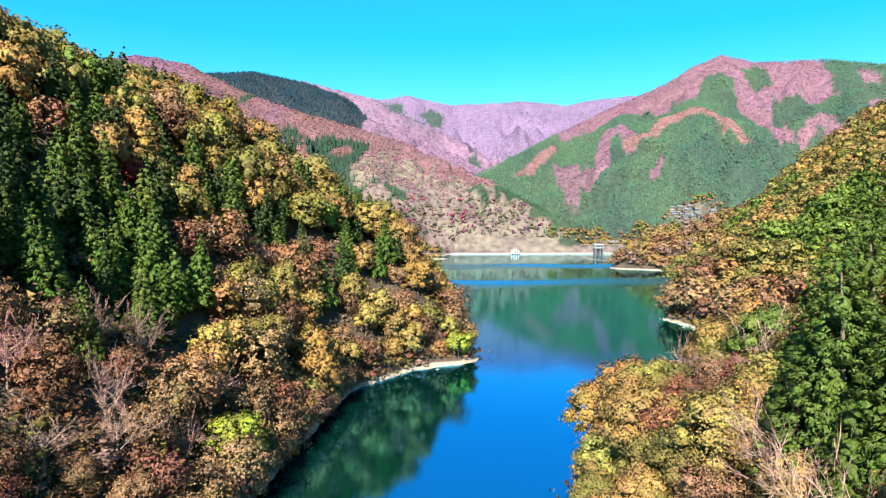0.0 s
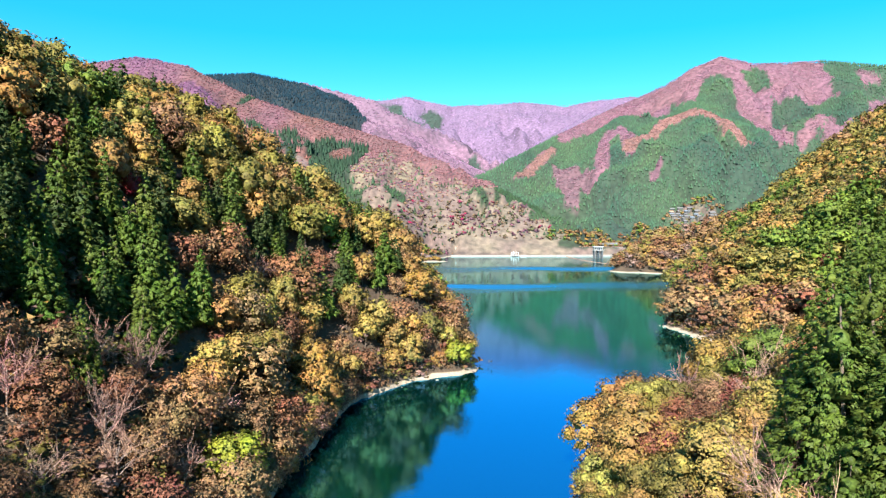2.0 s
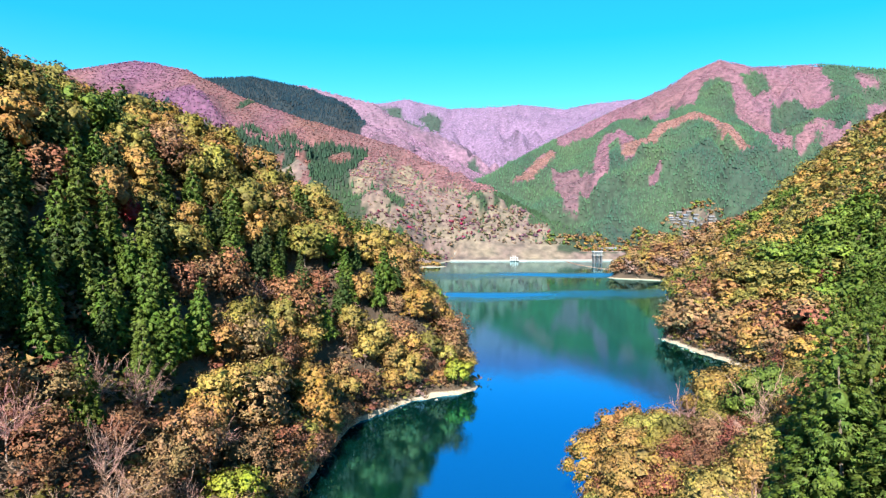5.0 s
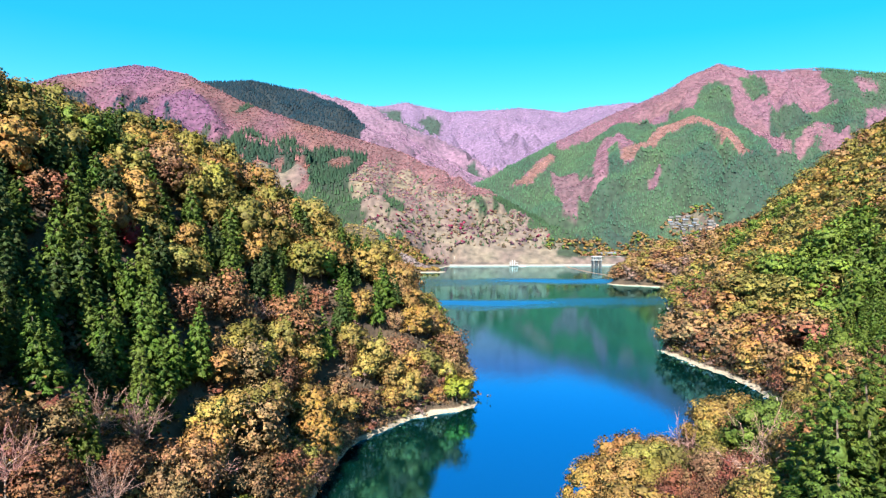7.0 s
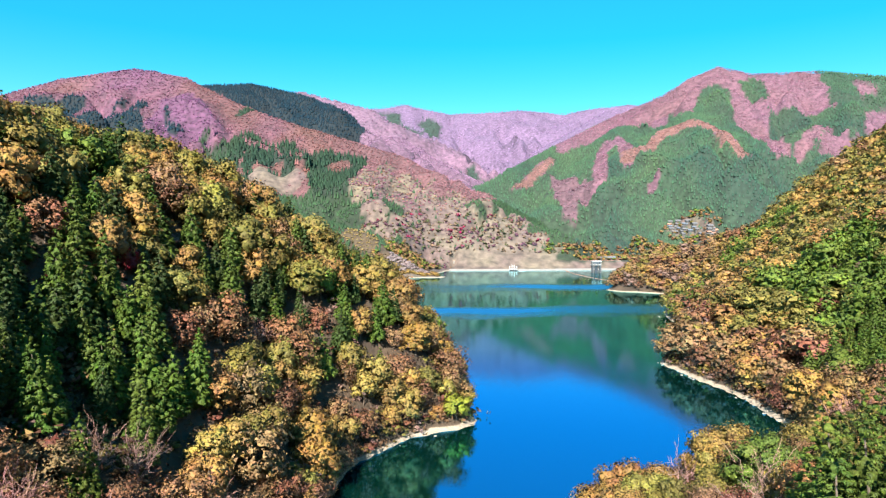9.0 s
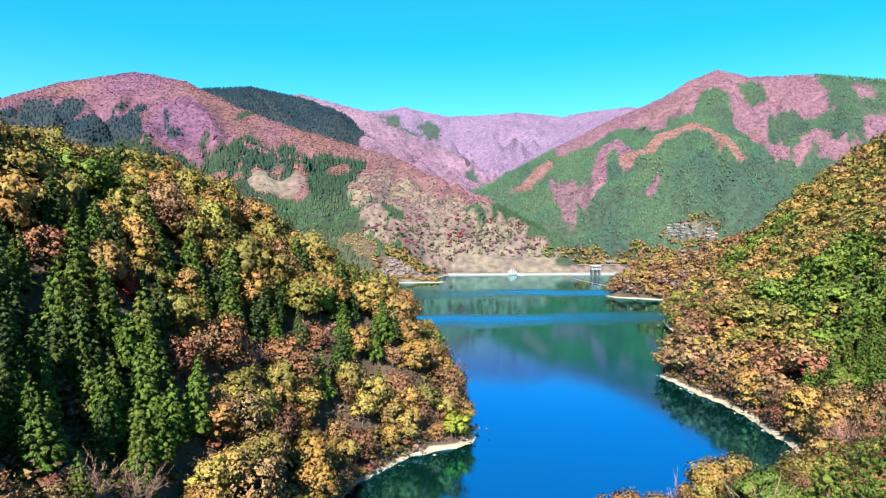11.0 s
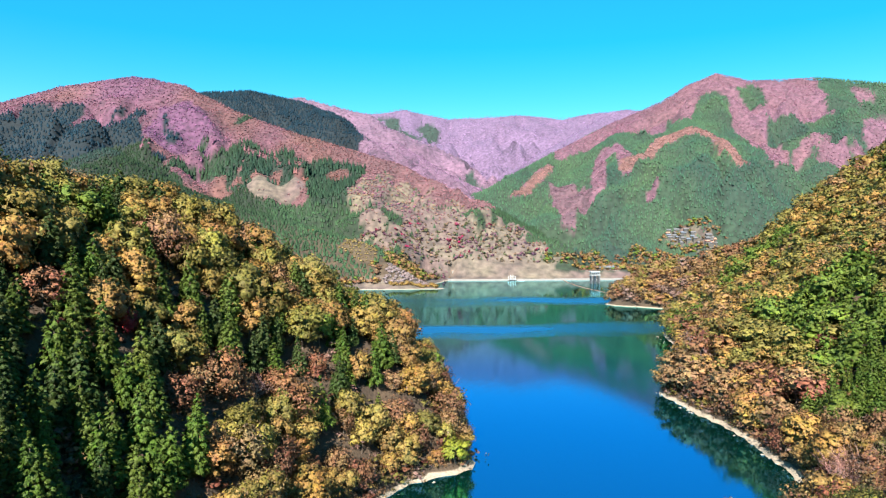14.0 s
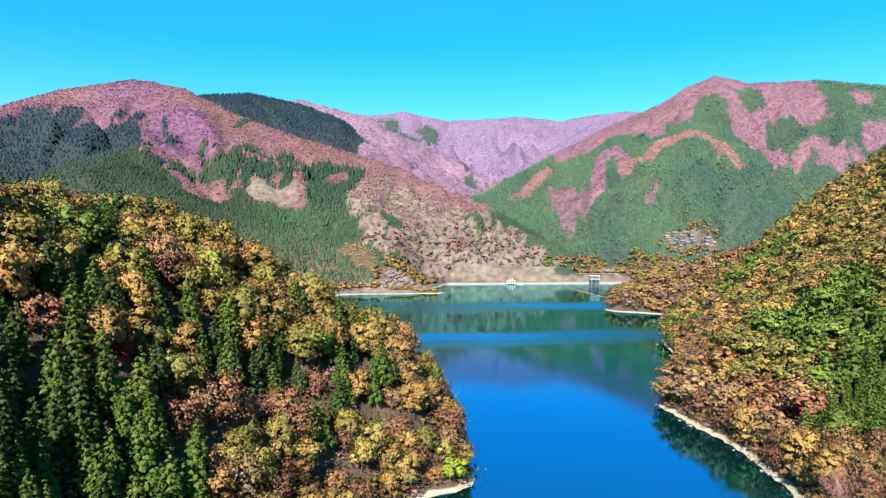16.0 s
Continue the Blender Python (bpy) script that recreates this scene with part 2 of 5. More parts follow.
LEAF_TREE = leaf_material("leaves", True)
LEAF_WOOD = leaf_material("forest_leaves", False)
BARK = plain("bark", (0.09, 0.068, 0.05), 0.9, 0.35, 3.0)
PALE_BARK = plain("pale_bark", (0.22, 0.17, 0.145), 0.85, 0.3, 3.0)
CONCRETE = plain("concrete", (0.30, 0.285, 0.26), 0.85, 0.15, 0.4)
WHITE_PAINT = plain("white_paint", (0.36, 0.36, 0.355), 0.6, 0.06, 0.8)
DARK_METAL = plain("dark_metal", (0.06, 0.06, 0.065), 0.5, 0.2, 2.0, 0.6)
ROOF_TILE = plain("grey_roof_tiles", (0.105, 0.105, 0.112), 0.5, 0.25, 1.5)
ROOF_BLUE = plain("blue_roof_metal", (0.10, 0.125, 0.16), 0.45, 0.2, 1.0)
ROOF_RED = plain("rusty_roof_metal", (0.34, 0.16, 0.11), 0.55, 0.25, 1.0)
GLASS = plain("dark_window_glass", (0.03, 0.04, 0.05), 0.08, 0.1, 1.0, 0.0, 0.0)
FLOAT = plain("orange_float_plastic", (0.24, 0.12, 0.08), 0.5, 0.15, 2.0)
OLD_CONCRETE = plain("old_concrete", (0.15, 0.145, 0.135), 0.9, 0.25, 0.5)
# darker copy of the concrete, with the shade below the tower deck painted in
SHADED_CONCRETE = plain("shaded_concrete", (0.045, 0.044, 0.045), 0.7, 0.3, 0.6)
PALE_CONCRETE = plain("pale_concrete", (0.185, 0.172, 0.155), 0.9, 0.2, 0.25)
STONE_FOOTING = plain("stone_footing", (0.055, 0.052, 0.048), 0.9, 0.3, 0.9)
PLASTER = plain("weathered_plaster", (0.050, 0.049, 0.051), 0.85, 0.15, 0.7)
PALE_ROCK = plain("pale_rock", (0.21, 0.185, 0.155), 0.9, 0.3, 1.2, 0.0, 0.5)
ASPHALT = plain("asphalt", (0.12, 0.12, 0.12), 0.9, 0.2, 0.6)


def ground_material():
    m, nodes, links, bsdf = material("hillside_soil")
    geo = nodes.new("ShaderNodeNewGeometry").outputs["Position"]
    a = nodes.new("ShaderNodeAttribute")
    a.attribute_name = "tint"
    n = noise_node(nodes, links, 0.09, 8, geo)
    soil = mix(nodes, links, "MULTIPLY", 1.0, a.outputs["Color"], ramp_node(nodes, links, n.outputs["Fac"], [(0.32, (0.27, 0.27, 0.27)), (0.68, (0.70, 0.68, 0.65))]))
    fine = noise_node(nodes, links, 1.3, 6, geo)
    sand = ramp_node(nodes, links, fine.outputs["Fac"], [(0.3, (0.19, 0.150, 0.108)), (0.7, (0.33, 0.272, 0.205))])
    sep = nodes.new("ShaderNodeSeparateXYZ")
    links.new(geo, sep.inputs[0])
    edge = nodes.new("ShaderNodeMath")
    edge.operation = "MULTIPLY_ADD"
    links.new(n.outputs["Fac"], edge.inputs[0])
    edge.inputs[1].default_value = -0.6
    links.new(sep.outputs["Z"], edge.inputs[2])
    r = nodes.new("ShaderNodeMapRange")
    r.inputs["From Min"].default_value, r.inputs["From Max"].default_value = 0.35, 0.7
    links.new(edge.outputs[0], r.inputs["Value"])
    links.new(mix(nodes, links, "MIX", r.outputs[0], sand, soil), bsdf.inputs["Base Color"])
    b = nodes.new("ShaderNodeBump")
    b.inputs["Strength"].default_value, b.inputs["Distance"].default_value = 0.7, 0.6
    links.new(fine.outputs["Fac"], b.inputs["Height"])
    links.new(b.outputs[0], bsdf.inputs["Normal"])
    bsdf.inputs["Roughness"].default_value = 0.95
    return m


def water_material():
    """Deep blue-green water: a dark body under a glossy skin that reflects more the flatter one looks, with blue and
    teal painted into its reflections.
    """
    m, nodes, links, bsdf = material("lake_water")
    nodes.remove(bsdf)
    geo = nodes.new("ShaderNodeNewGeometry").outputs["Position"]

    def calc(op, a, b):
        k = nodes.new("ShaderNodeMath")
        k.operation = op
        for slot, v in enumerate((a, b)):
            if isinstance(v, (int, float)):
                k.inputs[slot].default_value = v
            else:
                links.new(v, k.inputs[slot])
        return k.outputs[0]

    def span(v, lo, hi, a, b):
        k = nodes.new("ShaderNodeMapRange")
        for key, q in (("From Min", lo), ("From Max", hi), ("To Min", a), ("To Max", b)):
            k.inputs[key].default_value = q
        links.new(v, k.inputs["Value"])
        return k.outputs[0]

    # bands of wind-ruffled water, long across the lake
    stretch = nodes.new("ShaderNodeMapping")
    stretch.inputs["Scale"].default_value = (0.007, 0.014, 1)
    links.new(geo, stretch.inputs["Vector"])
    drift = noise_node(nodes, links, 1.0, 5, stretch.outputs[0]).outputs["Fac"]
    patch = noise_node(nodes, links, 0.55, 3, stretch.outputs[0]).outputs["Fac"]
    sep = nodes.new("ShaderNodeSeparateXYZ")
    links.new(geo, sep.inputs[0])
    at = calc("ADD", sep.outputs["Y"], calc("MULTIPLY", calc("SUBTRACT", drift, 0.5), 150.0))
    bands = 0.0
    for place, half in ((735.0, 60.0), (505.0, 42.0)):
        away = calc("ABSOLUTE", calc("SUBTRACT", at, place), 0.0)
        bands = calc("MAXIMUM", calc("MULTIPLY", calc("SUBTRACT", half, away), 1.0 / (0.9 * half)), bands)
    wind = calc("MULTIPLY", calc("MINIMUM", bands, 1.0), span(patch, 0.30, 0.52, 0.1, 1.0))
    ripple = noise_node(nodes, links, 1.1, 3, geo)
    b = nodes.new("ShaderNodeBump")
    b.inputs["Distance"].default_value = 0.35
    links.new(span(wind, 0, 1, 0.03, 1.0), b.inputs["Strength"])
    links.new(ripple.outputs["Fac"], b.inputs["Height"])
    body = nodes.new("ShaderNodeBsdfDiffuse")
    body.inputs["Color"].default_value = (0.001, 0.017, 0.011, 1)
    skin = nodes.new("ShaderNodeBsdfGlossy")
    skin.inputs["Color"].default_value = (0.15, 0.44, 0.98, 1)
    links.new(span(wind, 0, 1, 0.05, 0.36), skin.inputs["Roughness"])
    links.new(b.outputs[0], skin.inputs["Normal"])
    fresnel = nodes.new("ShaderNodeFresnel")
    fresnel.inputs["IOR"].default_value = 3.0
    # reflection colours painted by view angle: blue for sky, teal for the mountains
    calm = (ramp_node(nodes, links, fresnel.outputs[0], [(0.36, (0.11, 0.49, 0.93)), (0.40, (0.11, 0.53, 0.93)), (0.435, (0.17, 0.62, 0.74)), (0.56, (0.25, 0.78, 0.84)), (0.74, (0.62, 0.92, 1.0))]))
    # blue mixed into the ruffled bands stands for the sky they would reflect
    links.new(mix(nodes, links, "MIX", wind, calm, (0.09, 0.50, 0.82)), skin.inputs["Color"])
    both = nodes.new("ShaderNodeMixShader")
    links.new(calc("MINIMUM", calc("MULTIPLY", fresnel.outputs[0], 1.95), 0.86), both.inputs["Fac"])
    links.new(body.outputs[0], both.inputs[1])
    links.new(skin.outputs[0], both.inputs[2])
    links.new(both.outputs[0], nodes["Material Output"].inputs["Surface"])
    return m


# ---------------------------------------------------------------- mesh helpers
def mesh_arrays(name, verts, faces, mat, tint=None, smooth=False, normals=None):
    """A mesh from arrays; faces all have the same number of corners. normals: how the foliage of a crown is rounded."""
    me = bpy.data.meshes.new(name)
    verts, faces = np.asarray(verts, np.float32), np.asarray(faces, np.int32)
    n, k = faces.shape
    me.vertices.add(len(verts))
    me.vertices.foreach_set("co", verts.ravel())
    me.loops.add(n * k)
    me.loops.foreach_set("vertex_index", faces.ravel())
    me.polygons.add(n)
    me.polygons.foreach_set("loop_start", np.arange(0, n * k, k, dtype=np.int32))
    if smooth:
        me.polygons.foreach_set("use_smooth", np.ones(n, bool))
    if tint is not None:
        att = me.color_attributes.new("tint", "FLOAT_COLOR", "POINT")
        rgba = np.ones((len(verts), 4), np.float32)
        rgba[:, :3] = tint
        att.data.foreach_set("color", rgba.ravel())
    if normals is not None:
        me.polygons.foreach_set("use_smooth", np.ones(n, bool))
        nor = np.asarray(normals, np.float32)
        nor = nor / np.maximum(np.linalg.norm(nor, axis=1, keepdims=True), 1e-6)
        me.attributes.new("custom_normal", "FLOAT_VECTOR", "POINT").data.foreach_set("vector", nor.ravel())
    me.materials.append(mat)
    me.update(calc_edges=True)
    return me


def crown_mesh(shape):
    return mesh_arrays("crown", shape[0], shape[1], LEAF_TREE, normals=shape[2] if len(shape) > 2 else None)


def part(name, bm, mat, parent, label=""):
    me = bpy.data.meshes.new(name)
    bm.to_mesh(me)
    bm.free()
    me.materials.append(mat)
    ob = new(name, me)
    ob.parent = parent
    return tagged(ob, label)


def box_bm(x0, y0, z0, x1, y1, z1, bevel=0.0, bm=None):
    bm = bm or bmesh.new()
    made = bmesh.ops.create_cube(bm, size=1, matrix=Matrix.Translation(((x0 + x1) / 2, (y0 + y1) / 2, (z0 + z1) / 2)) @ Matrix.Diagonal((x1 - x0, y1 - y0, z1 - z0, 1)))
    if bevel:
        edges = list({e for v in made["verts"] for e in v.link_edges})
        bmesh.ops.bevel(bm, geom=edges, offset=bevel, segments=1, affect="EDGES")
    return bm


# ---------------------------------------------------------------- ground and lake
def line_distance(x, y, line):
    away = np.full(np.shape(x), 1e9)
    for (ax, ay, az), (bx, by, bz) in zip(line, line[1:]):
        dx, dy = bx - ax, by - ay
        t = np.clip(((x - ax) * dx + (y - ay) * dy) / (dx * dx + dy * dy), 0, 1)
        away = np.minimum(away, np.hypot(x - ax - t * dx, y - ay - t * dy))
    return away


def crest_owner(x, y):
    """Which crest a spot of the mountains belongs to."""
    owner, best = np.zeros(np.shape(x), int), np.full(np.shape(x), -1e9)
    for k, (crest, fall) in enumerate(CRESTS):
        h = crest_height(x, y, crest, fall)
        owner, best = np.where(h > best, k, owner), np.maximum(h, best)
    return owner


# stands of trees by their outlines on the plan
FLANK_WOOD = [(-1300, 1400), (-975, 1476), (-921, 1468), (-857, 1468), (-834, 1520), (-801, 1463), (-802, 1411), (-746, 1393), (-739, 1463), (-726, 1494), (-725, 1472), (-733, 1414),
              (-712, 1407), (-693, 1432), (-649, 1405), (-679, 1403), (-709, 1378), (-689, 1196), (-703, 1119), (-1300, 1150)]
GULLY_WOOD = [(-645, 1489), (-637, 1493), (-613, 1466), (-575, 1427), (-575, 1404), (-595, 1399), (-621, 1462)]
TOP_WOOD = [(-713, 1489), (-690, 1500), (-674, 1489), (-685, 1455)]
OLIVE_STRIP = [(-489, 1531), (-467, 1570), (-455, 1567), (-471, 1525)]
# the hollow's unlit east-facing side, put into the colour as purple
PURPLE_HOLLOW = [(-645, 1500), (-575, 1520), (-510, 1480), (-500, 1420), (-560, 1395), (-650, 1405)]
SCREE_WOOD = [(-295, 1388), (-223, 1436), (-162, 1399), (-164, 1287), (-128, 1194), (-192, 1232), (-243, 1216)]
MIXED_WOOD = [(-533, 1422), (-492, 1411), (-445, 1463), (-349, 1433), (-284, 1395), (-250, 1241), (-279, 1284), (-380, 1283), (-374, 1225), (-427, 1290), (-512, 1366)]
LOW_MIXED = [(-600, 1336), (-520, 1400), (-505, 1366), (-555, 1290)]
FLANK_STAND = [(-725, 1380), (-725, 1418), (-714, 1475), (-671, 1450), (-645, 1401), (-650, 1385)]
FLANK_LOW = [(-810, 1150), (-810, 1289), (-786, 1386), (-725, 1409), (-650, 1400), (-640, 1200), (-673, 1100)]
FOOT_WOOD = [(-700, 1060), (-690, 1200), (-700, 1391), (-647, 1392), (-586, 1331), (-543, 1298), (-491, 1260), (-445, 1230), (-428, 1274), (-327, 1225), (-250, 1230), (-235, 1188),
             (-142, 1179), (-119, 985), (-233, 955), (-421, 1004), (-640, 994)]
SPUR_TOP = [(-690, 1125), (-680, 1210), (-700, 1300), (-617, 1256), (-613, 1225), (-650, 1190), (-645, 1125)]
SADDLE_WOOD = [(-125, 1850), (-60, 1740), (42, 1720), (67, 1725), (140, 1700), (110, 1560), (15, 1325), (-52, 1400), (-106, 1780)]
SADDLE_FAR = [(60, 1900), (95, 2256), (153, 2228), (160, 1900)]
FAR_STAND = [(-353, 3589), (-238, 3530), (-86, 3048), (-160, 3000)]
FAR_STAND_EAST = [(-99, 3542), (-37, 3546), (9, 3326), (-86, 3041)]
CREST_WEST = [(560, 1975), (560, 2200), (771, 2300), (912, 2200), (944, 2089), (904, 2021), (863, 2021), (814, 2018), (759, 1937), (724, 1877), (731, 2008), (689, 2070), (595, 2010)]
CREST_LOW = [(333, 1870), (350, 1960), (406, 2010), (514, 2150), (600, 2150), (595, 2018), (560, 1980), (481, 1990), (396, 1920)]
CREST_EAST = [(933, 2200), (1058, 2250), (1225, 2200), (1190, 1961), (1150, 1876), (1125, 1899), (1014, 1846), (963, 1885), (957, 1937), (940, 2001), (905, 2008)]
CREST_ISLAND = [(939, 2039), (1009, 2071), (1025, 2017), (968, 1923), (952, 1980), (930, 1995)]
CREST_TONGUE = [(905, 2025), (940, 1990), (960, 1905), (970, 1883), (929, 1822), (905, 1712), (884, 1600), (815, 1493), (780, 1502), (850, 1700), (840, 1825), (862, 1912)]
EAST_STREAK = [(803, 1497), (905, 1640), (1003, 1712), (1095, 1822), (1080, 1770), (934, 1611), (890, 1590)]
EAST_PATCH = [(951, 1615), (1005, 1690), (1078, 1710), (1080, 1680), (1017, 1648), (957, 1610)]
EAST_LOW = [(1085, 1689), (1136, 1730), (1130, 1640), (1110, 1645), (1090, 1670)]
EAST_EDGE = [(1190, 1790), (1310, 1930), (1420, 1930), (1240, 1642), (1166, 1710), (1150, 1740)]
EAST_HIGH = [(1300, 2025), (1350, 2025), (1340, 1975), (1268, 1950)]
SPUR_BACK = [(683, 1760), (690, 1684), (628, 1675), (580, 1644), (501, 1556), (450, 1540), (432, 1563), (447, 1596), (489, 1590), (571, 1690), (640, 1750)]
SPUR_EDGE = [(690, 1750), (722, 1695), (716, 1544), (714, 1470), (694, 1480), (688, 1588), (676, 1684)]
SPUR_HOOK = [(535, 1863), (476, 1592), (460, 1555), (438, 1565), (470, 1707), (474, 1804), (456, 1757), (398, 1534), (346, 1436), (396, 1678), (438, 1817), (483, 1894), (518, 1894)]
WEST_STREAK = [(318, 1858), (326, 1832), (276, 1763), (226, 1706), (184, 1681), (232, 1745), (282, 1820)]
HOLLOW = [(295, 1768), (346, 1753), (380, 1683), (374, 1527), (358, 1520), (298, 1380), (268, 1380), (284, 1570), (298, 1700)]
GREEN_STRIP = [(209, 475), (242, 485), (252, 475), (262, 460), (242, 438), (217, 436), (199, 433)]
GREEN_GROVE = [(140, 286), (160, 290), (184, 280), (178, 250), (148, 243), (139, 259)]
CEDAR_GROVE = [(138, 231), (149, 241), (185, 245), (185, 190), (125, 174), (126, 190), (125, 198), (123, 205)]


def in_patch(x, y, outline, rag=22):
    """Inside an outline whose edge is ragged by that many metres."""
    x, y = np.asarray(x, float), np.asarray(y, float)
    u, v = x + rag * 2 * (fbm(x, y, rag * 2.2, 101, 3) - 0.5), y + rag * 2 * (fbm(x, y, rag * 2.2, 102, 3) - 0.5)
    inside = np.zeros(np.shape(x), bool)
    for (ax, ay), (bx, by) in zip(outline, outline[1:] + outline[:1]):
        inside ^= ((ay > v) != (by > v)) & (u < ax + (v - ay) / ((by - ay) or 1e-9) * (bx - ax))
    return inside


def far_wood(x, y, z):
    """1 where a conifer plantation stands on the mountains, 0 for bare broadleaf wood; and the wood's colour, distance
    haze mixed in.
    """
    owner = crest_owner(x, y)
    foot = ((owner == 13) | (owner == 15)) & (z < 135)
    owner = np.where(owner >= 13, 0, owner)
    n, m = fbm(x, y, 240, 21, 3), fbm(x, y, 70, 22, 3)
    con = np.zeros(np.shape(x), bool)
    # western mountain: bare top, plantations in stands on its flank, a closed one round its foot
    low = z + 60 * (n - 0.5) + 70 * (m - 0.5)
    west = ((low < 128) & (x < -130)) | in_patch(x, y, FLANK_WOOD) | in_patch(x, y, GULLY_WOOD, 8) | in_patch(x, y, TOP_WOOD, 12) | in_patch(x, y, OLIVE_STRIP, 8)
    west |= in_patch(x, y, SCREE_WOOD, 18) & (m > 0.3) | (in_patch(x, y, MIXED_WOOD, 30) | in_patch(x, y, LOW_MIXED, 15)) & (fbm(x, y, 26, 24, 2) > 0.43)
    foot |= in_patch(x, y, FOOT_WOOD, 16) & (owner <= 1)
    west |= foot | in_patch(x, y, FLANK_STAND, 8) | in_patch(x, y, FLANK_LOW, 10)
    con = np.where(owner == 0, west, con)
    con = np.where(owner == 1, (x < -90 + 120 * (m - 0.5)) & ((m < 0.66) | (x < -300)), con)
    con = np.where(owner == 2, x < -205 + 60 * (m - 0.5), con)
    con = np.where(owner == 3, in_patch(x, y, SADDLE_WOOD) | in_patch(x, y, SADDLE_FAR), con)
    con = np.where((owner >= 4) & (owner <= 6), in_patch(x, y, FAR_STAND, 40) | in_patch(x, y, FAR_STAND_EAST, 40) | in_patch(x, y, SADDLE_FAR), con)
    # eastern mountain: plantations all over but for the crest, the backs of the spurs and some hollows
    east = owner >= 7
    bare = in_patch(x, y, CREST_ISLAND, 12)
    bare = (in_patch(x, y, CREST_EAST) | in_patch(x, y, CREST_TONGUE, 7)) & ~bare
    for outline, rag in ((CREST_WEST, 24), (CREST_LOW, 14), (EAST_STREAK, 4), (EAST_PATCH, 5), (EAST_LOW, 5), (EAST_EDGE, 12), (EAST_HIGH, 16), (SPUR_BACK, 6), (SPUR_EDGE, 4), (SPUR_HOOK, 7), (WEST_STREAK, 6), (HOLLOW, 18)):
        bare = bare | in_patch(x, y, outline, rag)
    bare |= in_oval(x, y, 690, 2020, 24, 50) | in_oval(x, y, 470, 1420, 14, 14) | (line_distance(x, y, EAST_CREST[0]) < 20) & (x > 380) & (x < 1205)
    con = np.where(east, ~bare, con)
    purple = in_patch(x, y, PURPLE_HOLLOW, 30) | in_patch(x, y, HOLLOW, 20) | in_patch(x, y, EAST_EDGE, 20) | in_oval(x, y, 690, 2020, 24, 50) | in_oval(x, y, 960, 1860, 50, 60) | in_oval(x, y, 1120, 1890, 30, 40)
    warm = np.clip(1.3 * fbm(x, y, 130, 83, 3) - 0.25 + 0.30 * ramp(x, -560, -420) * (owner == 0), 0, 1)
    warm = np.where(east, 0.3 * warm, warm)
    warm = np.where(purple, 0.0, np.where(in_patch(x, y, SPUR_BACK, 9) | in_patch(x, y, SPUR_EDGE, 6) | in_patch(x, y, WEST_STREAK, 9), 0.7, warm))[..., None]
    # pink-brown of bare twigs, with blue mixed in for distance haze
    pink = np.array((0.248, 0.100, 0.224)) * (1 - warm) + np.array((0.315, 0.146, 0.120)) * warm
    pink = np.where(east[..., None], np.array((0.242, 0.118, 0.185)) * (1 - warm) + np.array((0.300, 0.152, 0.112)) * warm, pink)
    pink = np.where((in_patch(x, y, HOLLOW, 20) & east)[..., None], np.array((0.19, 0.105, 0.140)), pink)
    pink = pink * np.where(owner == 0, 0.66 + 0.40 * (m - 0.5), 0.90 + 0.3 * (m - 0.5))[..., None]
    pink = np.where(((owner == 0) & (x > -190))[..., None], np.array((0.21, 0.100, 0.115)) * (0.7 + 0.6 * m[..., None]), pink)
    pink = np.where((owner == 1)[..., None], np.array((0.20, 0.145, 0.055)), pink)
    # farthest ridges: the lilac is haze painted into the wood's colour
    haze_lilac = np.array((0.24, 0.155, 0.295)) * (0.88 + 0.24 * m[..., None])
    haze_lilac = np.where((owner <= 3)[..., None], np.array((0.25, 0.145, 0.235)) * (0.8 + 0.4 * m[..., None]), haze_lilac)
    pink = np.where(((owner >= 2) & (owner <= 6))[..., None], haze_lilac, pink)
    green = np.array((0.052, 0.108, 0.066)) + (fbm(x, y, 120, 84)[..., None] - 0.5) * np.array((0.045, 0.070, 0.004)) + (m[..., None] - 0.5) * np.array((0.03, 0.03, 0.0))
    # the extra blue in these far greens is painted haze too
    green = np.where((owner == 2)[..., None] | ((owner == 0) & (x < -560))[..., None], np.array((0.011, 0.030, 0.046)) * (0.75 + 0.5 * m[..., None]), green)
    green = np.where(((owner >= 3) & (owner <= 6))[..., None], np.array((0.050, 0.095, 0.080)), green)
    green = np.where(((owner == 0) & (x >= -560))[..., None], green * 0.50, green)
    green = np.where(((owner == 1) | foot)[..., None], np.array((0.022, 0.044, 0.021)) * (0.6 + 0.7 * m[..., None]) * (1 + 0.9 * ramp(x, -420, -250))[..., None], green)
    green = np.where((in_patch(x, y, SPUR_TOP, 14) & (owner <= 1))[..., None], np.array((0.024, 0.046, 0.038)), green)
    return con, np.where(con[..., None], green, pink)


def in_oval(x, y, cx, cy, rx, ry):
    return ((x - cx) / rx) ** 2 + ((y - cy) / ry) ** 2 < 1 + 0.9 * (fbm(x, y, 40, 71, 3) - 0.5)


def clearing(x, y, z, wider):
    """The ground of the village, ragged at its edge; wider: metres more all round."""
    rag = 26 * (fbm(x, y, 24, 58, 3) - 0.5)
    return (((x - 497) / (36 + wider + rag)) ** 2 + ((z - 76) / (21 + 0.7 * wider + 0.5 * rag)) ** 2 < 1) & (y < 1312) & (y > 1190)


def open_slope(x, y):
    """The open, shrubby slope behind the far shore."""
    edge = 150 * (fbm(x, y, 70, 33, 3) - 0.5) + 90 * (fbm(x, y, 24, 35, 2) - 0.5)
    return (x > -150 + edge) & (x < 215 + edge) & (y > 1085) & (y < 1325 - 0.42 * x + edge) & (fbm(x, y, 50, 34, 3) > 0.30)


